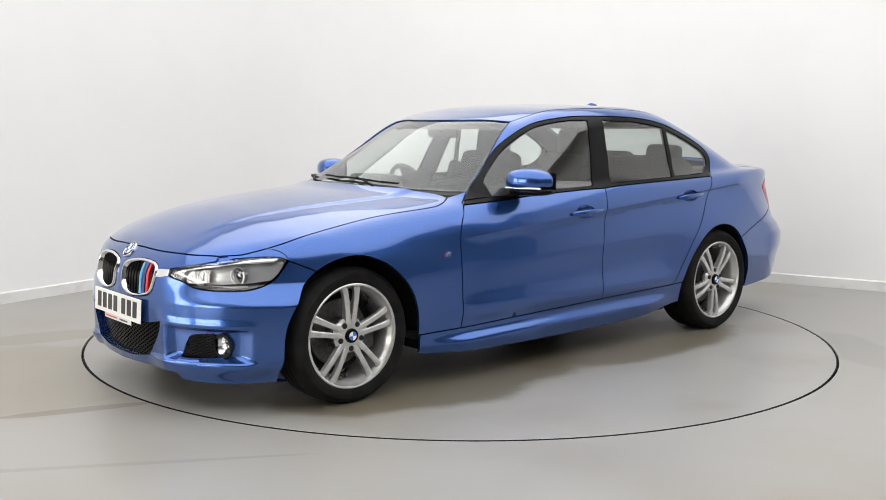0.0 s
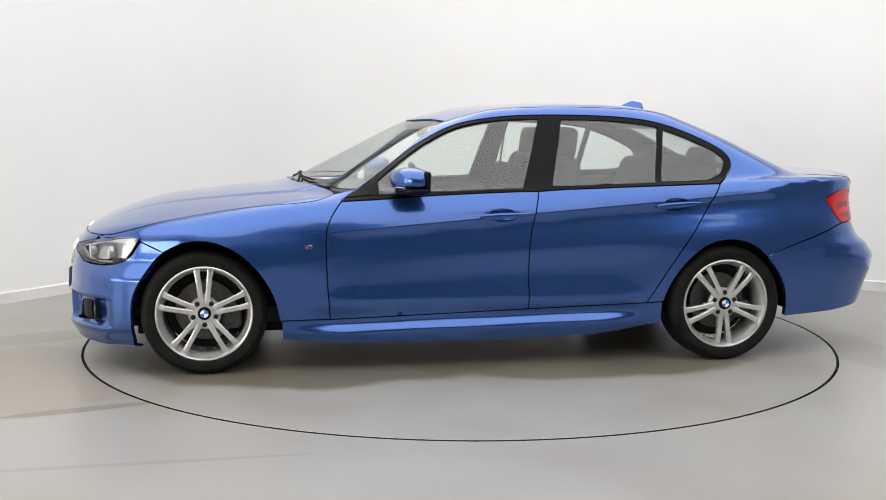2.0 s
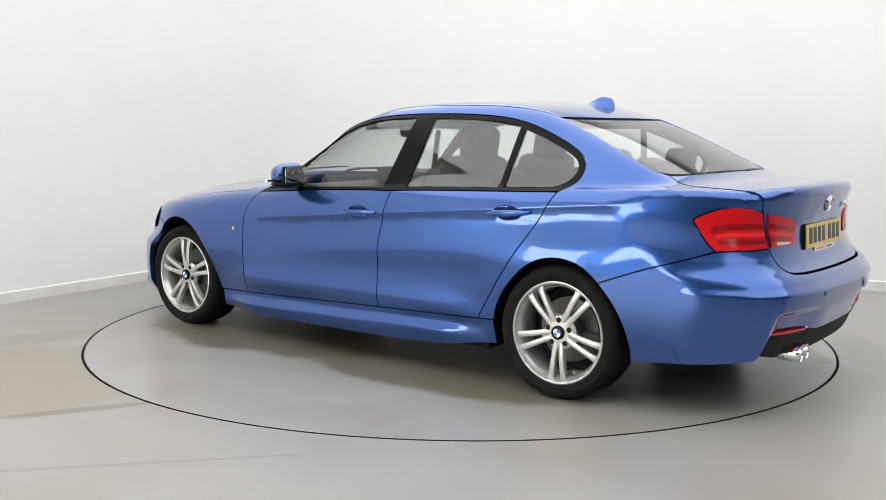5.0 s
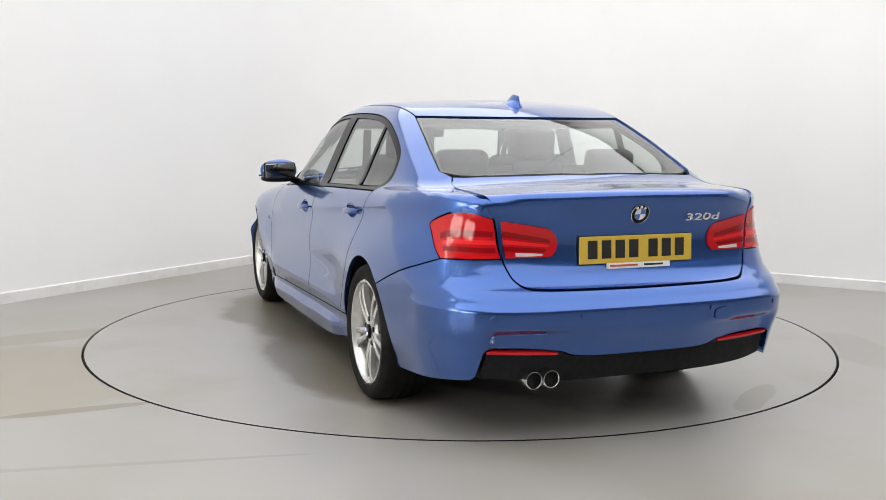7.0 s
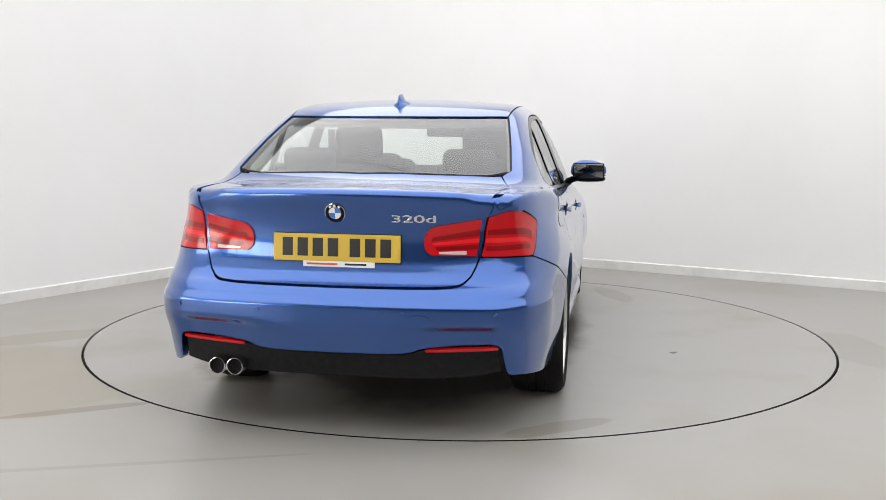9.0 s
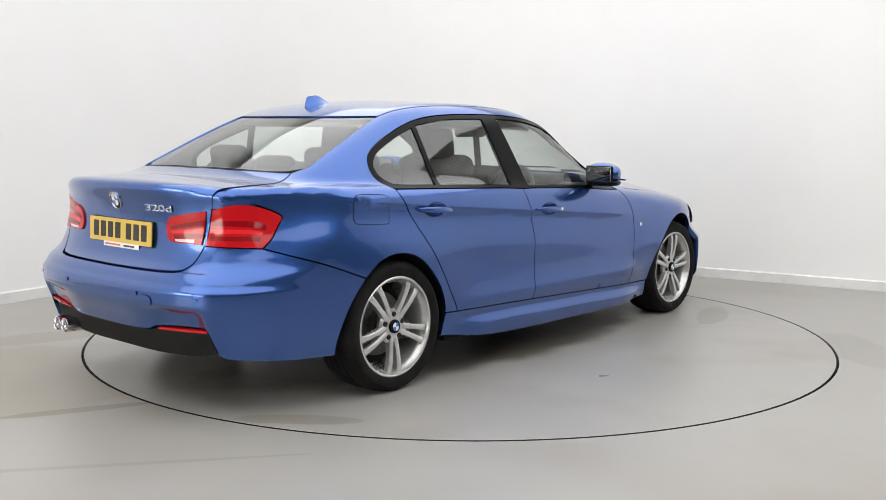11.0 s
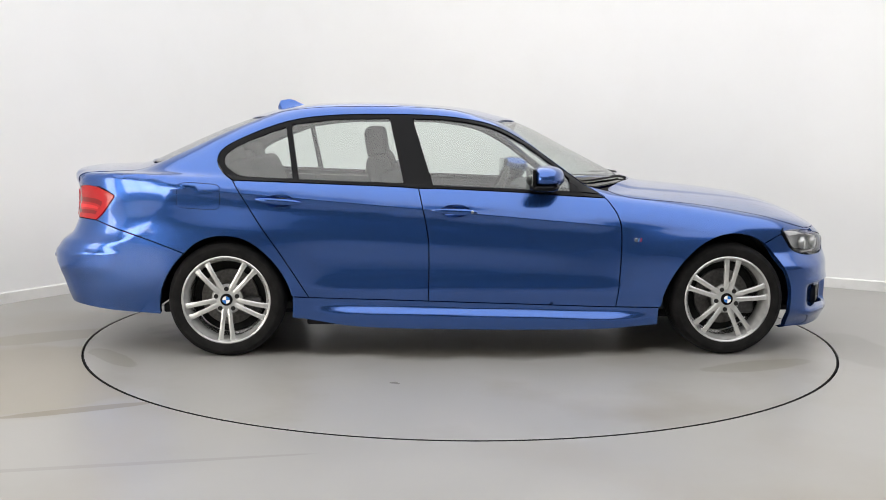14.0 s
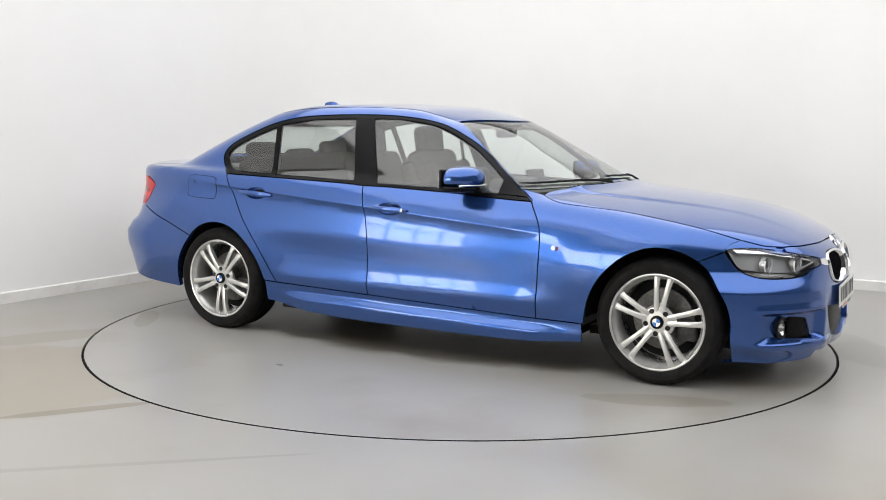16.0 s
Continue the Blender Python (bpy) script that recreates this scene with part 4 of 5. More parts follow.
def build_fog(car, side):
    mesh_grille("fog_grille", car, .42, .63, .243, .372, .013, lambda y, z: .47 + (z - .255) * .40 < y < .61, -.030, side)
    m = on_skin("front", .640, .318, -.034)
    m = Matrix.Translation(m.translation) @ Matrix.Rotation(radians(18), 4, "Z")
    if side < 0:
        m = Matrix.Diagonal((1, -1, 1, 1)) @ m @ Matrix.Diagonal((1, -1, 1, 1))
    f = part("fog_lamp", moved(revolve([(.030, -.03), (.052, .0), (.056, .008), (.044, .010), (.042, .004)], 28, "x"), m), PLASTIC, car, "round fog lamp in a black bezel", 40)
    part("reflector", moved(revolve([(0, -.022), (.025, -.016), (.042, .003)], 24, "x"), m), CHROME, f, "chrome bowl", 50)
    part("lens", moved(revolve([(0, .012), (.02, .010), (.042, .004)], 24, "x"), m), LAMP_GLASS, f, "clear lens", 50)


def build_headlights(car):
    out = ring(LAMP_IN, LAMP_LOW, LAMP_TIP, LAMP_TOP[::-1])
    housings = panel("headlight", LAMP_BODY, car, out, "bow", off=-.055, depth=-.05, grid=.03, gap=.004, label="swept-back headlight with twin round projectors")
    lens = panel("lens", LAMP_GLASS, car, out, "bow", off=-.001, depth=.004, grid=.03, gap=.003, label="clear outer lens")
    brow = panel("eyebrow", CHROME, car, ring(line("front", (.42, .630), (.50, .652), (.585, .668)), lift("top", bend([(1.95, .605), (1.875, .672), (1.80, .722), (1.74, .757)]), 0), line("front", (.745, .668), (.66, .672), (.585, .655), (.50, .638), (.43, .622))),
                 "bow", off=-.022, depth=.01, grid=.03, label="bright silver eyebrow strip")
    sill = panel("lower_trim", ALLOY, car, ring(line("front", (.415, .625), (.45, .612), (.50, .597), (.56, .578), (.63, .569), (.70, .571)), line("front", (.70, .585), (.63, .583), (.56, .592), (.50, .612), (.44, .630))),
                 "bow", off=-.020, depth=.01, grid=.03, label="silver lower trim strip")
    for i in (0, 1):
        for o in (lens[i], brow[i], sill[i]):
            o.parent = housings[i]
        s = (1, -1)[i]
        for y, z in ((.515, .618), (.645, .622)):
            p = lift("front", [(y, z)], -.030)[0]
            m = Matrix.Translation((p[0], p[1], p[2])) @ Matrix.Rotation(radians(12), 4, "Z")
            if s < 0:
                m = Matrix.Diagonal((1, -1, 1, 1)) @ m @ Matrix.Diagonal((1, -1, 1, 1))
            part("bezel", moved(revolve([(.024, -.03), (.034, 0), (.038, .002), (.038, -.02)], 24, "x"), m), ALLOY, housings[i], "silver projector bezel", 40)
            part("projector", moved(revolve([(0, .006), (.015, .003), (.027, -.008), (.027, -.02)], 24, "x"), m), MIRROR, housings[i], "round glass projector lens", 50)
            part("daytime_ring", moved(tube([(.006, .042 * math.cos(a), .042 * math.sin(a)) for a in [radians(150 + 240 * k / 14) for k in range(15)]], .004, 8), m), BADGE_WHITE, housings[i], "white daytime light ring", 40)
    panel("lamp_surround", PAINT, car, closed("front", (.50, .672), (.53, .705), (.58, .722), (.64, .715), (.67, .70), (.64, .685), (.58, .672)), "bow", off=-.010, grid=.02, gap=0)
    # chrome link between grille and headlight
    link = panel("headlight_link", CHROME, car, ring(line("front", (.318, .640), (.36, .642), (.40, .643)), line("front", (.40, .643), (.402, .612)), line("front", (.402, .612), (.36, .602), (.315, .60))), "bow", off=.003, depth=.01, grid=.02, gap=.003, label="satin chrome link beside the grille")


def build_tail_lights(car):
    side_cut = LID_SIDE[(LID_SIDE[:, 2] > .762) & (LID_SIDE[:, 2] < .918)]
    outer = ring(TAIL_LOW, side_cut[::-1], TAIL_TOP[::-1], TAIL_OUT[::-1])
    a = panel("tail_light", RED_LENS, car, outer, "stern", off=.003, grid=.03, gap=.003, depth=.03, label="glossy red wraparound tail light")
    b = panel("boot_tail_light", RED_LENS, car, ring(line("rear", (.584, .914), (.48, .897), (.405, .884), (.380, .874)), line("rear", (.380, .874), (.360, .85), (.354, .82), (.360, .786), (.384, .765)), line("rear", (.384, .765), (.48, .763), (.566, .762)), line("rear", (.566, .762), (.584, .914))),
              "rear", off=.006, grid=.03, gap=.003, depth=.02, label="glossy red tail light on the boot lid")
    def strip(parent, kind, off, top, low, mat, lab):
        o = panel("light_bar", mat, car, ring(line(kind, *top), line(kind, *low[::-1])), kind, off=off, grid=.03, gap=0, depth=.004, label=lab)
        for i in (0, 1):
            o[i].parent = parent[i]
    S = lambda *p: [tuple(q) for q in lay("stern", np.array(p))]
    strip(a, "stern", .0045, S((-2.09, .755, .852), (-2.14, .735, .868), (-2.215, .67, .872), (-2.262, .60, .868)), S((-2.10, .757, .828), (-2.14, .735, .842), (-2.215, .67, .848), (-2.262, .60, .848)), RED_DEEP, "dark red band")
    strip(a, "stern", .0045, S((-2.125, .755, .800), (-2.155, .73, .806), (-2.22, .66, .806), (-2.27, .595, .804)), S((-2.13, .755, .783), (-2.155, .73, .786), (-2.22, .66, .786), (-2.27, .59, .786)), RED_DEEP, "dark red band")
    strip(a, "stern", .0050, S((-2.115, .755, .822), (-2.15, .73, .832), (-2.22, .66, .835), (-2.27, .595, .834)), S((-2.12, .755, .808), (-2.15, .73, .815), (-2.22, .66, .817), (-2.27, .59, .816)), RED_BAR, "bright red light bar")
    strip(b, "rear", .0075, [(.575, .872), (.48, .855), (.39, .838)], [(.575, .848), (.48, .836), (.385, .822)], RED_DEEP, "dark red band")
    strip(b, "rear", .0075, [(.572, .812), (.48, .806), (.40, .800)], [(.570, .793), (.48, .790), (.41, .786)], RED_DEEP, "dark red band")
    strip(b, "rear", .0078, [(.573, .838), (.48, .827), (.39, .816)], [(.573, .820), (.48, .813), (.395, .806)], RED_BAR, "bright red light bar")
    strip(b, "rear", .0080, [(.525, .786), (.47, .784), (.415, .781)], [(.525, .772), (.47, .772), (.42, .773)], CLEAR_LENS, "clear reversing lamp")


def build_wheel(name, car, m, first):
    """A wheel in its own space: y points outward, the hub cap's face at 0."""
    w = part(name, revolve([(0, -.012), (.055, -.010), (.076, -.014), (.086, -.028), (.080, -.05), (0, -.06)], 40), ALLOY, car, "silver alloy wheel with five twin spokes on a black tyre", 35)
    w.matrix_basis = m
    part("tyre", revolve([(.232, -.030), (.239, .002), (.249, .010), (.256, .013), (.272, .020), (.290, .019), (.306, .008), (.316, -.010), (.321, -.036), (.321, -.062), (.317, -.064), (.317, -.070), (.321, -.072), (.3225, -.10),
                          (.3185, -.102), (.3185, -.108), (.3225, -.11), (.3225, -.14), (.3185, -.142), (.3185, -.148), (.322, -.15), (.320, -.185), (.310, -.215), (.285, -.232), (.245, -.222), (.232, -.20)], 72), RUBBER, w, "black rubber tyre", 30)
    part("rim", revolve([(.232, -.035), (.247, .000), (.2465, .007), (.241, .010), (.234, .007), (.229, -.008), (.221, -.018), (.214, -.032), (.211, -.06), (.211, -.16), (.228, -.205), (.236, -.205), (.222, -.16), (.222, -.05)], 72), ALLOY, w, "silver rim", 35)
    for k in range(5):
        a = radians(first + 72 * k)
        turn = Matrix.Rotation(-a, 4, "Y")
        for s in (1, -1):
            bm = bmesh.new()
            rows = []
            for r, o, half, y, t in ((.040, .0135, .0160, -.012, .04), (.075, .0165, .0135, -.006, .038), (.12, .0215, .0128, -.001, .034), (.17, .0275, .0135, .001, .030), (.205, .0320, .0145, -.002, .030), (.226, .0350, .0185, -.008, .034)):
                c = [(r, y - .004, s * o - half), (r, y, s * o - half * .55), (r, y, s * o + half * .55), (r, y - .004, s * o + half), (r, y - t, s * o + half * .8), (r, y - t, s * o - half * .8)]
                rows.append([bm.verts.new(q) for q in c])
            for p, q in zip(rows, rows[1:]):
                for i in range(6):
                    bm.faces.new((p[i], p[(i + 1) % 6], q[(i + 1) % 6], q[i]))
            bm.faces.new(rows[0])
            bm.faces.new(rows[-1][::-1])
            put("spoke", bm, ALLOY, w, turn, smooth_angle=38)
        put("web", prism([(.05, -.022), (.09, -.020), (.10, 0), (.09, .020), (.05, .022)], .02), ALLOY, w, turn @ pose(0, -.040, 0))
        hole = Matrix.Rotation(-(a + radians(36)), 4, "Y") @ pose(.060, -.0095, 0)
        put("bolt", revolve([(0, -.006), (.0075, -.006), (.0100, -.001), (.0130, .0010), (.0130, -.006)], 14), PLASTIC, w, hole, "dark recessed wheel bolt under a painted hole shade", 40)
        # Near-black disc stands in for the shade inside the bolt hole.
        put("socket", revolve([(0, .0024), (.0112, .0024), (.0125, .001), (.0125, -.004)], 14), DARK, w, hole)
    cap = part("hub_cap", revolve([(0, .004), (.024, .0035), (.032, .001), (.034, -.004), (.034, -.016)], 32), GLOSS_BLACK, w, "round black-rimmed hub cap", 30)
    for k in range(4):
        pts = [(0, 0)] + [(.0205 * math.cos(radians(90 * k + 9 * i)), .0205 * math.sin(radians(90 * k + 9 * i))) for i in range(11)]
        part("quadrant", moved(prism(pts, .0012), pose(0, .0036, 0)), (BADGE_WHITE, BADGE_BLUE)[k % 2], cap)
    part("brake_disc", revolve([(.05, -.115), (.155, -.115), (.158, -.118), (.158, -.132), (.155, -.135), (.05, -.135)], 48), STEEL, w, "steel brake disc", 35)
    part("brake_hat", revolve([(0, -.075), (.07, -.078), (.076, -.09), (.078, -.135)], 32), STEEL, w, "", 35)
    part("backing", revolve([(0, -.15), (.20, -.15), (.205, -.16)], 32), DARK, w)
    cal = rbox(.11, .07, .10, .02, 3)
    ang = radians(200)
    part("caliper", moved(cal, pose(.135 * math.cos(ang), -.105, .135 * math.sin(ang))), CALIPER, w, "grey brake caliper", 40)
    return w


def build_arch(car, c, y_in, y_out):
    bm = bmesh.new()
    rows = []
    for k in range(25):
        a = radians(-4 + 188 * k / 24)
        r = c[2] + .012
        x, z = c[0] + r * math.cos(a), c[1] + r * math.sin(a)
        limit = float(lift("side", [(x, z)])[0][1]) - .025
        rows.append([bm.verts.new((x, y, z)) for y in (y_in, min(y_out, limit))])
    for p, q in zip(rows, rows[1:]):
        bm.faces.new((p[0], p[1], q[1], q[0]))
    bm.faces.new([r[0] for r in rows])
    ob = part("arch_liner", bm, PLASTIC, car, "dark plastic wheel-arch liner", 50)
    flip_y(ob, "arch_liner", car)


def plate(car, m, mat, label, sticker):
    """A number plate in its own plane: x across, y up, z out; the marks are plain bars."""
    p = put("number_plate", rbox(.53, .111, .006, .002, 1), mat, car, m, label)
    x = -.205
    for k in range(7):
        w = .044
        put("mark", rbox(w, .074, .0015, .0004, 1), INK, p, m @ pose(x + (.028 if k > 3 else 0), .002, .0034))
        x += .0635
    put("sticker", rbox(.30, .024, .004, .001, 1), BADGE_WHITE, p, m @ pose(.01, -.066, 0), "white dealer strip")
    put("mark", rbox(.13, .008, .001, .0002, 1), INK_RED, p, m @ pose(-.06, -.066, .0025))
    put("mark", rbox(.09, .008, .001, .0002, 1), INK, p, m @ pose(.08, -.066, .0025))


def roundel(car, m, r, label):
    """A round enamel badge: dark ring, quartered blue and white centre."""
    b = put("badge", revolve([(0, .004), (r * .9, .004), (r, .002), (r, -.004)], 36, "z"), GLOSS_BLACK, car, m, label)
    put("rim", revolve([(r * .94, .003), (r * .97, .006), (r * 1.03, .005), (r * 1.04, -.003)], 36, "z"), CHROME, b, m)
    put("inner_rim", revolve([(r * .58, .004), (r * .60, .006), (r * .63, .006), (r * .65, .004)], 32, "z"), CHROME, b, m)
    for k in range(4):
        pts = [(0, 0)] + [(r * .58 * math.cos(radians(90 * k + 9 * i)), r * .58 * math.sin(radians(90 * k + 9 * i))) for i in range(11)]
        put("quadrant", prism(pts, .0015, "z"), (BADGE_BLUE, BADGE_WHITE)[k % 2], b, m @ pose(0, 0, .004))
    for a in (55, 90, 125):
        put("mark", rbox(r * .26, r * .2, .001, .0002, 1), BADGE_WHITE, b, m @ pose(r * .78 * math.cos(radians(a)), r * .78 * math.sin(radians(a)), .0046, 0, 0, a - 90))


def lettering(car, text, m, size, mat, label):
    cu = bpy.data.curves.new("lettering", "FONT")
    cu.body, cu.size, cu.extrude, cu.align_x, cu.align_y = text, size, .002, "CENTER", "CENTER"
    cu.bevel_depth = .0006
    tmp = bpy.data.objects.new("tmp", cu)
    scene.collection.objects.link(tmp)
    me = bpy.data.meshes.new_from_object(tmp.evaluated_get(bpy.context.evaluated_depsgraph_get()))
    bpy.data.objects.remove(tmp)
    bm = bmesh.new()
    bm.from_mesh(me)
    return part("lettering", bm, mat, car, label, m=m)


def build_mirror(car):
    """Door mirror, on the left; the right one is its mirror image."""
    bm = bmesh.new()
    bmesh.ops.create_icosphere(bm, subdivisions=4, radius=1)
    for v in bm.verts:
        c = v.co
        n = [math.copysign(abs(k) ** .72, k) for k in c]
        x = n[0] * (.112 if n[0] > 0 else .060)
        taper = 1 - .16 * max(0, n[1])
        v.co = (x * taper - .03 * n[1] * (1 if n[0] > 0 else .3), n[1] * .115, n[2] * (.072 if n[2] > 0 else .044) * taper)
    at = pose(.335, .915, .998)
    shell = put("door_mirror", bm, PAINT, car, at, "blue door mirror with a silver indicator strip and black base", 60)
    def tail(name, b, mat, label, m=at, ang=50):
        return put(name, b, mat, shell, m, label, ang)
    items = [tail("indicator", tube([(.093 + .018 * math.cos(a * 1.2) - .035 * k / 10, -.085 + .196 * k / 10, -.030 + .002 * k / 10) for k, a in enumerate([.1 * i for i in range(11)])], .0065, 10), CHROME, "silver indicator strip")]
    b2 = bmesh.new()
    bmesh.ops.create_icosphere(b2, subdivisions=3, radius=1)
    for v in b2.verts:
        n = [math.copysign(abs(k) ** .75, k) for k in v.co]
        v.co = (n[0] * .082 + .008 - .022 * n[1], n[1] * .112, n[2] * .024)
    items.append(tail("lower_cover", b2, GLOSS_BLACK, "gloss black lower cover", at @ pose(0, 0, -.046)))
    items.append(tail("mirror_glass", rbox(.006, .185, .088, .002, 2), MIRROR, "mirror glass", at @ pose(-.061, .002, .004, 0, 0, 6), 30))
    items.append(tail("bezel", rbox(.020, .200, .100, .009, 3), GLOSS_BLACK, "black bezel", at @ pose(-.050, .002, .004, 0, 0, 6), 30))
    items.append(tail("arm", tube([(.33, .86, .962), (.36, .82, .945), (.39, .785, .930)], .022, 10), GLOSS_BLACK, "black mirror arm", Matrix.Identity(4)))
    other_shell = flip_y(shell, "door_mirror", car)
    for o in items:
        flip_y(o, o.name.split(".")[0], other_shell)
    sail = panel("mirror_sail", GLOSS_BLACK, car, ring(line("side", (.69, .905), (.60, .915), (.50, .920)), line("side", (.50, .920), (.505, 1.0)), line("side", (.505, 1.0), (.60, .955), (.69, .905))), "side", off=.001, grid=.03, depth=.006, gap=.003, label="black triangular mirror mount")


def build_handles(car):
    for x, z, tilt in HANDLES:
        cup = panel("handle_cup", PAINT, car, cup_outline(x, z, tilt), "side", off=-.001, grid=.010, depth=.002, gap=0,
                    shape=lambda p, x=x, z=z: -.030 * np.clip(1 - ((p[:, 0] - x - .005) / .08) ** 2 - ((p[:, 2] - z) / .032) ** 2, 0, 1) ** .6)
        y = lift("side", [(x, z)])[0][1]
        bm = bmesh.new()
        rows = []
        for k in range(15):
            t = -1 + 2 * k / 14
            half = .0155 * (1 - abs(t) ** 3.2 * .55) * (1 + .12 * t)
            yy = y + .028 - .020 * abs(t) ** 2.6
            cx = x + .125 * t
            cz = z - (cx - x) * math.tan(radians(tilt))
            rows.append([bm.verts.new((cx, yy + .006 * math.cos(a), cz + half * math.sin(a))) if math.cos(a) > 0 else bm.verts.new((cx, yy + .011 * math.cos(a), cz + half * math.sin(a))) for a in [2 * math.pi * i / 14 for i in range(14)]])
        for a, b in zip(rows, rows[1:]):
            for i in range(14):
                bm.faces.new((a[i], a[(i + 1) % 14], b[(i + 1) % 14], b[i]))
        bm.faces.new(rows[0])
        bm.faces.new(rows[-1])
        h = part("door_handle", bm, PAINT, car, "body-coloured pull handle", 50)
        h2 = flip_y(h, "door_handle", car)
        if x > -.5:
            put("key_lock", revolve([(0, .003), (.008, .003), (.010, 0)], 16), CHROME, car, Matrix.Translation((x + .098, -(y + .034 - .012), z - .004)) @ pose(0, 0, 0, 0, 0, 180), "small round key lock")


def build_fittings(car):
    # number plates, badges and lettering
    back = lift("rear", [(0, .788)], -.006)[0]
    plate(car, Matrix.Translation((back[0] - .018, 0, .789)) @ pose(0, 0, 0, 90, 0, -90) @ pose(0, 0, 0, -3), YELLOW, "yellow number plate", True)
    plate(car, Matrix.Translation((2.178, 0, .437)) @ pose(0, 0, 0, 90, 0, 90) @ pose(0, 0, 0, -3), WHITE_PLATE, "white number plate", True)
    roundel(car, on_skin("rear", 0, .933, .001), .041, "round blue and white enamel badge")
    roundel(car, on_skin("front", 0, .692, .001), .041, "round blue and white enamel badge")
    lettering(car, "320d", on_skin("rear", -.317, .911, .001) @ Matrix.Diagonal((2.15, 1, 1, 1)), .043, CHROME, "chrome model lettering")
    for s in (1, -1):
        m = on_skin("side", .875, .66, .001)
        if s < 0:
            m = other(m)
        b = put("wing_badge", rbox(.018, .020, .003, .001, 1), CHROME, car, m @ pose(s * .010, 0, 0), "small chrome sport badge with three stripes")
        for k, mat in enumerate((STRIPE_SKY, STRIPE_NAVY, STRIPE_RED)):
            put("stripe", rbox(.005, .020, .003, .0008, 1), mat, b, m @ pose(-s * (.004 + .0062 * k), 0, 0, 0, 0, -12))
    # aerial fin
    bm = bmesh.new()
    rows = []
    for k in range(13):
        t = k / 12
        x = -1.055 - .165 * t
        h = .056 * (.15 * t + .85 * smooth(t, -.12, .62)) * (1 - .55 * smooth(t, .90, 1)) if t > 0 else .002
        half = .022 * math.sin(math.pi * min(1, .12 + .88 * t)) ** .5 + .004 if t < .99 else .005
        base = float(lift("top", [(x, 0)])[0][2]) - .006
        rows.append([bm.verts.new((x, half * c, base + (h + .006) * s)) for c, s in ((1.8, 0), (1.5, .20), (.75, .40), (.34, .80), (.14, 1), (-.14, 1), (-.34, .80), (-.75, .40), (-1.5, .20), (-1.8, 0))])
    for a, b in zip(rows, rows[1:]):
        for i in range(9):
            bm.faces.new((a[i], a[i + 1], b[i + 1], b[i]))
    bm.faces.new(rows[0])
    bm.faces.new(rows[-1])
    part("aerial_fin", bm, PAINT, car, "blue shark-fin roof aerial", 50)
    # wipers
    for y0, y1, x0 in ((.42, -.18, .90), (-.22, -.70, .98)):
        pts = []
        for k in range(12):
            t = k / 11
            y = y0 + (y1 - y0) * t
            gx = float(np.interp(abs(y), COWL[:, 1], COWL[:, 0]))
            p = lift("top", [(gx - .028 - .020 * t, y)], .006)[0]
            pts.append(tuple(p))
        wip = part("wiper", tube(pts, .0055, 8, [.5] + [1] * 10 + [.4]), PLASTIC, car, "black wiper blade", 40)
        gx = float(np.interp(abs(y0) * .6, COWL[:, 1], COWL[:, 0]))
        foot = lift("top", [(gx - .004, y0 * .75 if y0 > 0 else y0 + .02)], .004)[0]
        part("wiper_arm", tube([tuple(foot), tuple((np.array(foot) + pts[5]) / 2 + (0, 0, .008)), tuple(np.array(pts[5]) + (0, 0, .006))], .006, 8, [1.3, 1, .7]), PLASTIC, wip, "", 40)
    # exhaust
    for y in (.415, .491):
        e = part("exhaust_tip", moved(revolve([(.030, .10), (.035, .09), (.036, 0), (.0348, -.005), (.032, -.006), (.0298, -.001), (.029, .06), (0, .07)], 32, "x"), pose(-2.418, y, .297)), CHROME, car, "round polished exhaust tip", 40)
        part("bore", moved(revolve([(0, .03), (.0295, .03)], 24, "x"), pose(-2.418, y, .297)), DARK, e)
    part("silencer", moved(rbox(.30, .50, .10, .04, 3), pose(-2.1, .40, .31)), PLASTIC, car, "dark silencer box", 40)
    # parking sensors and towing-eye cover
    for y, z in ((.30, .545), (.66, .545), (-.30, .545), (-.66, .545)):
        put("parking_sensor", revolve([(0, .0015), (.009, .0015), (.0105, 0)], 18, "z"), PAINT, car, on_skin("rear", y, z, .012) )
    panel_one(car, "towing_cover", closed("rear", (-.40, .50), (-.40, .535), (-.36, .545), (-.32, .535), (-.32, .50), (-.36, .495)), "rear", .0125)
    # fuel flap on the right
    flap = closed("side", (-1.664, .93), (-1.655, .955), (-1.61, .963), (-1.49, .957), (-1.445, .948), (-1.437, .925), (-1.437, .85), (-1.45, .823), (-1.50, .822), (-1.62, .828), (-1.66, .838), (-1.667, .86))
    edge = panel("fuel_gap", DARK, car, flap, "side", off=.0006, gap=-.003, depth=.001, grid=.03)
    door = panel("fuel_flap", PAINT, car, flap, "side", off=.0018, gap=.0, depth=.001, grid=.03, label="body-coloured fuel filler flap")
    for pair in (edge, door):
        bpy.data.objects.remove(pair[0])
    edge[1].parent = door[1]


def panel_one(car, name, outline, kind, off):
    o = panel(name, PAINT, car, outline, kind, off=off, gap=0, depth=.002, grid=.02)
    bpy.data.objects.remove(o[1])


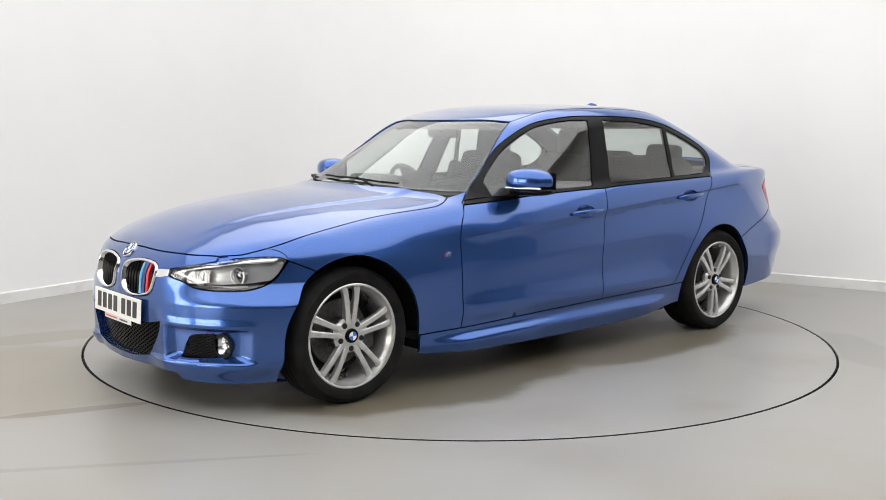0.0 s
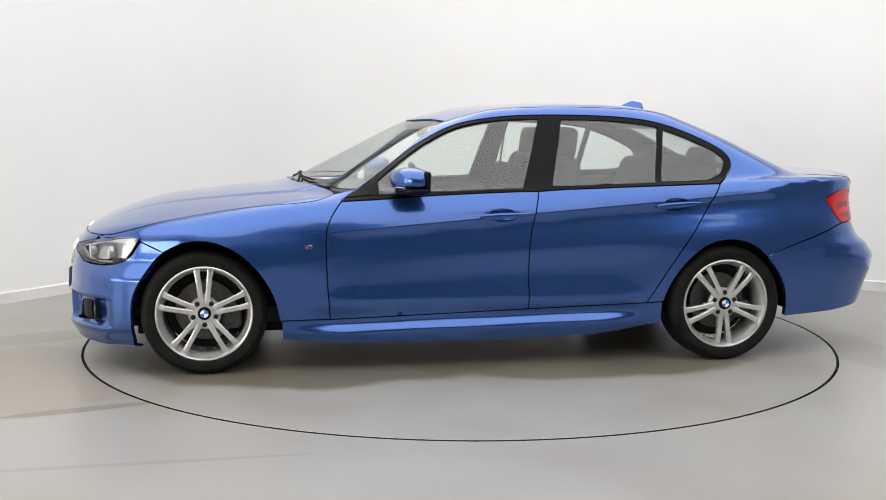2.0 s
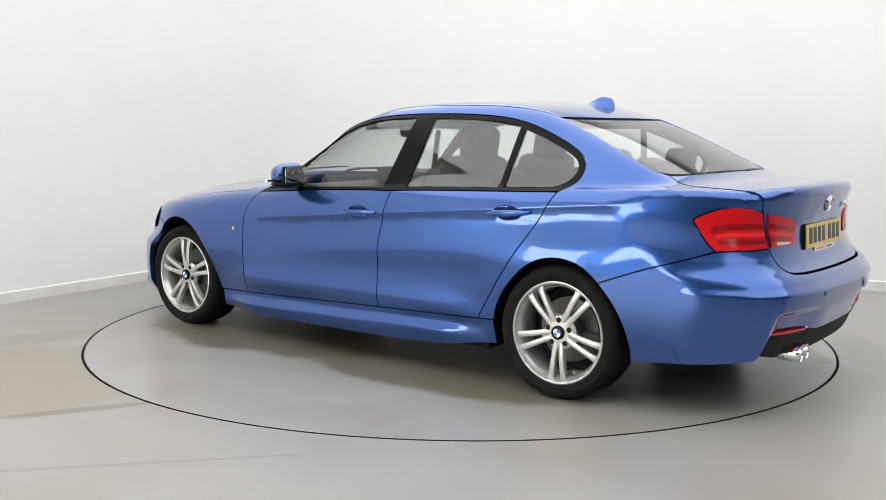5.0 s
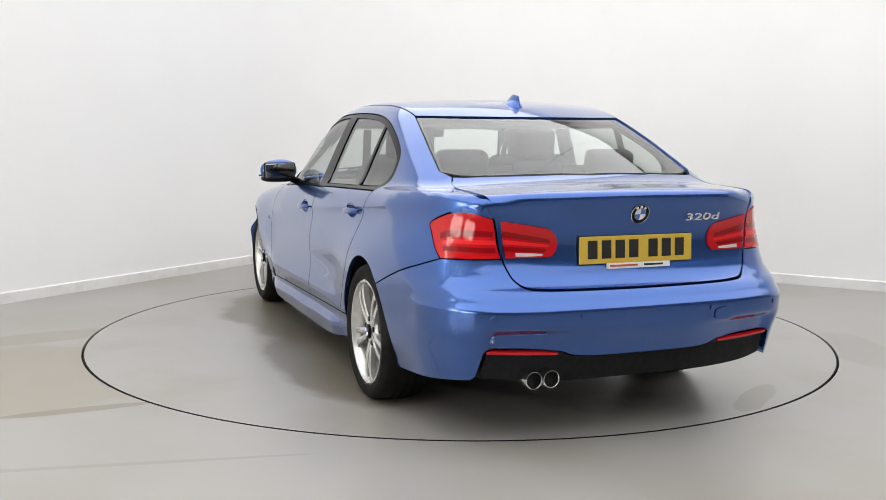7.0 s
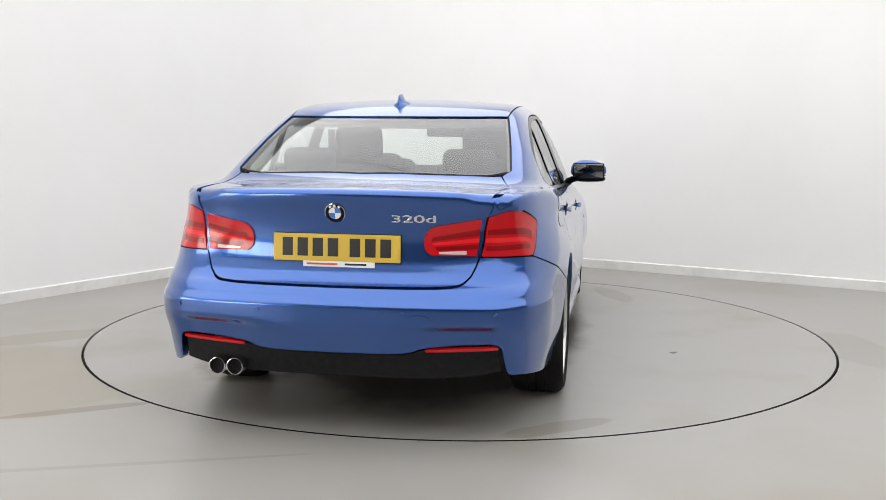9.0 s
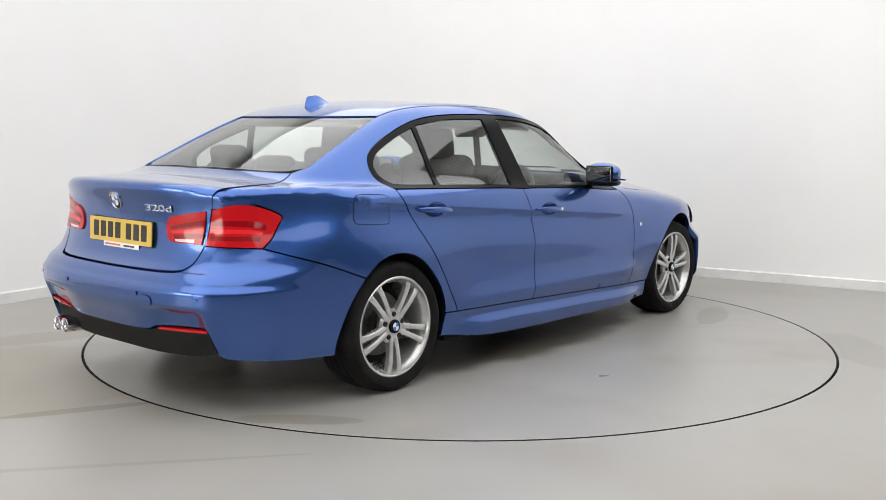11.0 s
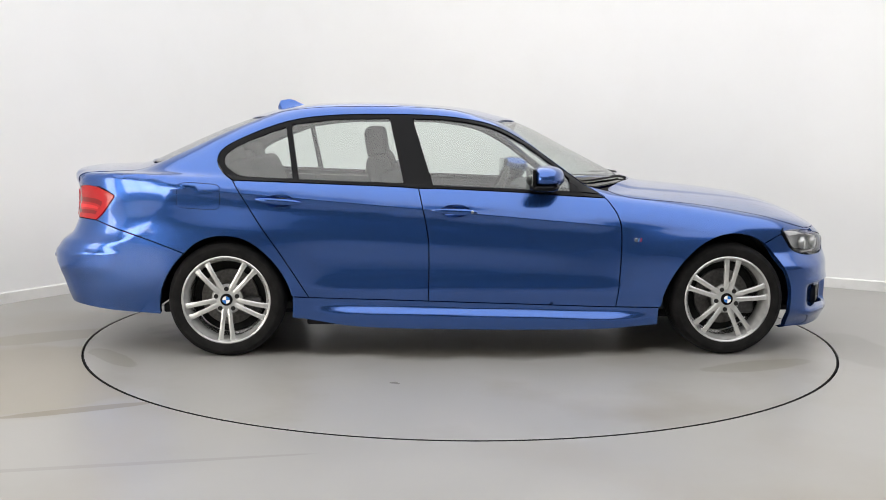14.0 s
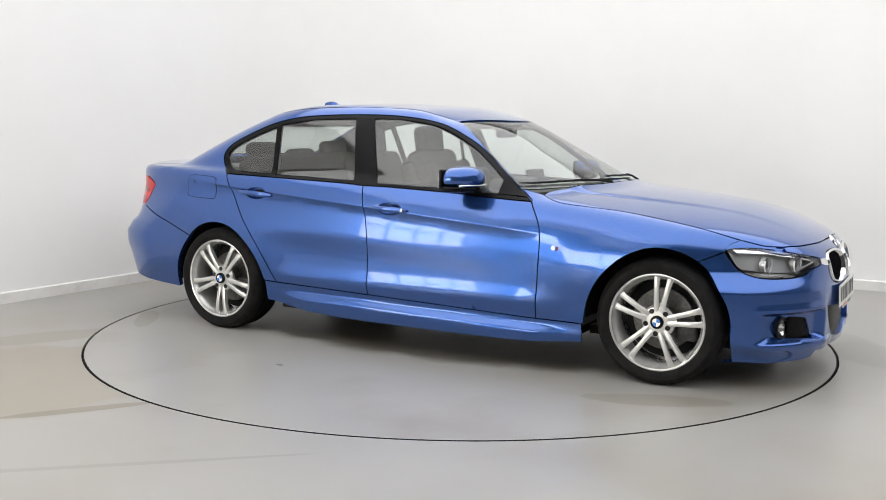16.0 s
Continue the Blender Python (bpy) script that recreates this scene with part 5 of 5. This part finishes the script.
def build_underside(car):
    u = part("underbody", merge(moved(rbox(1.90, 1.58, .05, .01), pose(-.02, 0, .19)), moved(rbox(.30, .86, .04, .01), pose(1.86, 0, .205)), moved(rbox(.46, 1.16, .05, .01), pose(-1.99, 0, .305)),
                                moved(rbox(.84, 1.05, .05, .01), pose(1.36, 0, .185)), moved(rbox(.84, 1.10, .05, .01), pose(-1.41, 0, .215))), PLASTIC, car, "dark underbody panels", 30)
    build_arch(car, ARCH_F, .50, .835)
    build_arch(car, ARCH_R, .52, .855)


def build_cabin(car):
    part("cabin_floor", merge(moved(rbox(2.2, 1.5, .04, .01), pose(-.3, 0, .27)), moved(rbox(2.2, .25, .2, .04), pose(-.3, 0, .36))), CARPET, car, "dark carpeted cabin floor")
    roof = panel("headlining", LINING, car, ring(SCREEN_TOP[::-1], DITCH, REAR_TOP), "top", both=True, off=-.035, grid=.06, label="pale grey cloth headlining")
    panel("pillar_trim", PILLAR, car, ring(ARCH_WIN, PILLAR_FOOT, SCREEN_SIDE, DITCH, REAR_SIDE, line("top", (-1.76, .638), (-1.70, .67), (-1.60, .72))), "round", off=-.028, grid=.05, depth=.002, label="grey pillar trim")
    dt = ring(line("side", (.62, .32), (.62, .88)), line("side", (.62, .885), (0, .92), (-1.25, .955)), line("side", (-1.25, .955), (-.95, .40), (-.9, .32)), line("side", (-.9, .32), (.62, .32)))
    panel("door_card", TRIM, car, dt, "side", off=-.07, grid=.06, depth=.02, label="dark door card")
    # dashboard
    prof = [(.70, .88), (.62, .925), (.48, .935), (.36, .925), (.30, .88), (.33, .80), (.42, .70), (.46, .55), (.70, .55)]
    part("dashboard", moved(prism(prof, 1.30), pose(0, -.65, 0)), TRIM, car, "dark dashboard", 40)
    part("instrument_hood", moved(rbox(.16, .34, .07, .03, 3), pose(.40, -.37, .955)), TRIM, car, "", 40)
    part("screen", moved(rbox(.02, .24, .10, .006, 2), pose(.37, 0, .975, 0, -8)), GLOSS_BLACK, car, "flat dark display", 40)
    # steering wheel on the right
    m = pose(.12, -.37, .88, 0, -66, 0)
    sw = part("steering_wheel", moved(revolve([(.17 + .015 * math.cos(a), .015 * math.sin(a)) for a in [2 * math.pi * i / 10 for i in range(11)]], 40, "z"), m), TRIM, car, "black leather steering wheel", 60)
    part("boss", moved(rbox(.13, .15, .05, .02, 3), m @ pose(0, 0, -.01)), TRIM, sw, "", 40)
    for a in (0, 180, 270):
        part("spoke", moved(rbox(.13, .04, .02, .006), m @ pose(0, 0, 0, 0, 0, a + 90) @ pose(.10, 0, 0)), TRIM, sw)
    part("column", moved(tube([(.14, -.37, .87), (.40, -.37, .76)], .04, 14), Matrix.Identity(4)), TRIM, car, "", 40)
    # seats
    for y in (.37, -.37):
        s = part("front_seat", moved(rbox(.52, .52, .16, .06, 4), pose(-.18, y, .50, 0, -6)), FABRIC, car, "dark cloth front seat with a headrest", 50)
        part("backrest", moved(rbox(.15, .50, .66, .06, 4), pose(-.50, y, .80, 0, -16)), FABRIC, s, "", 50)
        for e in (.22, -.22):
            part("bolster", moved(rbox(.17, .08, .50, .035, 3), pose(-.43, y + e, .80, 0, -16)), FABRIC, s, "", 50)
        part("headrest", moved(rbox(.11, .27, .19, .045, 4), pose(-.60, y, 1.185, 0, -8)), FABRIC, s, "padded headrest", 50)
        for e in (.06, -.06):
            part("headrest_post", tube([(-.575, y + e, 1.04), (-.595, y + e, 1.14)], .007, 8), CHROME, s)
    r = part("rear_seat", moved(rbox(.52, 1.32, .18, .06, 4), pose(-.98, 0, .52, 0, -6)), FABRIC, car, "dark cloth rear bench with headrests", 50)
    part("backrest", moved(rbox(.16, 1.30, .60, .06, 4), pose(-1.28, 0, .80, 0, -22)), FABRIC, r, "", 50)
    for y, h in ((.40, .14), (-.40, .14), (0, .09)):
        part("headrest", moved(rbox(.10, .26, h, .04, 4), pose(-1.43, y, 1.06 + h / 2 - .03, 0, -12)), FABRIC, r, "", 50)
    part("parcel_shelf", moved(rbox(.42, 1.22, .03, .01), pose(-1.66, 0, 1.0)), TRIM, car, "dark parcel shelf")
    # inside mirror
    im = part("interior_mirror", moved(rbox(.035, .25, .065, .018, 3), pose(.17, 0, 1.245, 0, 8)), TRIM, car, "black inside mirror", 40)
    part("stalk", tube([(.18, 0, 1.25), (.26, 0, 1.285), (.27, 0, 1.30)], .012, 8), TRIM, im)
    for y in (.36, -.36):
        part("sun_visor", moved(rbox(.13, .30, .015, .006), pose(.03, y * .85, 1.30, 0, 12)), LINING, car, "pale sun visor", 40)
    for y in (.72, -.72):
        part("belt", moved(rbox(.003, .045, .42, .001, 1), pose(-.44, y * .80, 1.05, 0 if y > 0 else 0, -8)), CARPET, car, "dark seat belt")


def adopt(car):
    """Hang each fitting under the panel that carries it."""
    carriers = {"front_door": ("front_side_window", "mirror_sail", "key_lock"), "rear_door": ("rear_side_window", "quarter_window"),
                "rear_bumper": ("reflector", "parking_sensor", "towing_cover", "diffuser"), "front_bumper": ("lower_grille", "fog_grille", "headlight_link"),
                "boot_lid": ("lettering",)}
    kids = list(car.children)

    def kind(o):
        return o.name.split(".")[0]

    def middle(o):
        c = np.array([v.co[:] for v in o.data.vertices]).mean(0)
        return c
    for o in kids:
        for carrier, names in carriers.items():
            if kind(o) in names:
                hosts = [h for h in kids if kind(h) == carrier]
                o.parent = min(hosts, key=lambda h: abs(middle(h)[1] - middle(o)[1]))
        if kind(o) in ("door_handle", "handle_cup"):
            hosts = [h for h in kids if kind(h) in ("front_door", "rear_door")]
            o.parent = min(hosts, key=lambda h: float(np.sum((middle(h)[:2] - middle(o)[:2]) ** 2)))


def build_car():
    car = tagged(new("car"), "blue metallic saloon car with silver alloy wheels parked on a turntable", "car")
    build_skin(car)
    build_headlights(car)
    build_tail_lights(car)
    for x, y, spin in ((1.406, .819, 90), (-1.407, .862, 270)):
        for s in (1, -1):
            a = spin if s > 0 else (97 if x > 0 else 270)
            build_wheel("wheel", car, pose(x, y * s, .318, 0, 0, 0 if s > 0 else 180), a)
    build_underside(car)
    build_mirror(car)
    build_handles(car)
    build_fittings(car)
    build_cabin(car)
    adopt(car)
    return car


build_room()
platform = build_platform()
car = build_car()


def motions():
    """The platform turns at an even pace, and the car on it."""
    walk(platform, [(t, pose(0, 0, 0, 0, 0, a)) for t, a in TURN])
    walk(car, [(t, pose(0, 0, 0, 0, 0, a) @ CAR_AT) for t, a in TURN])


motions()
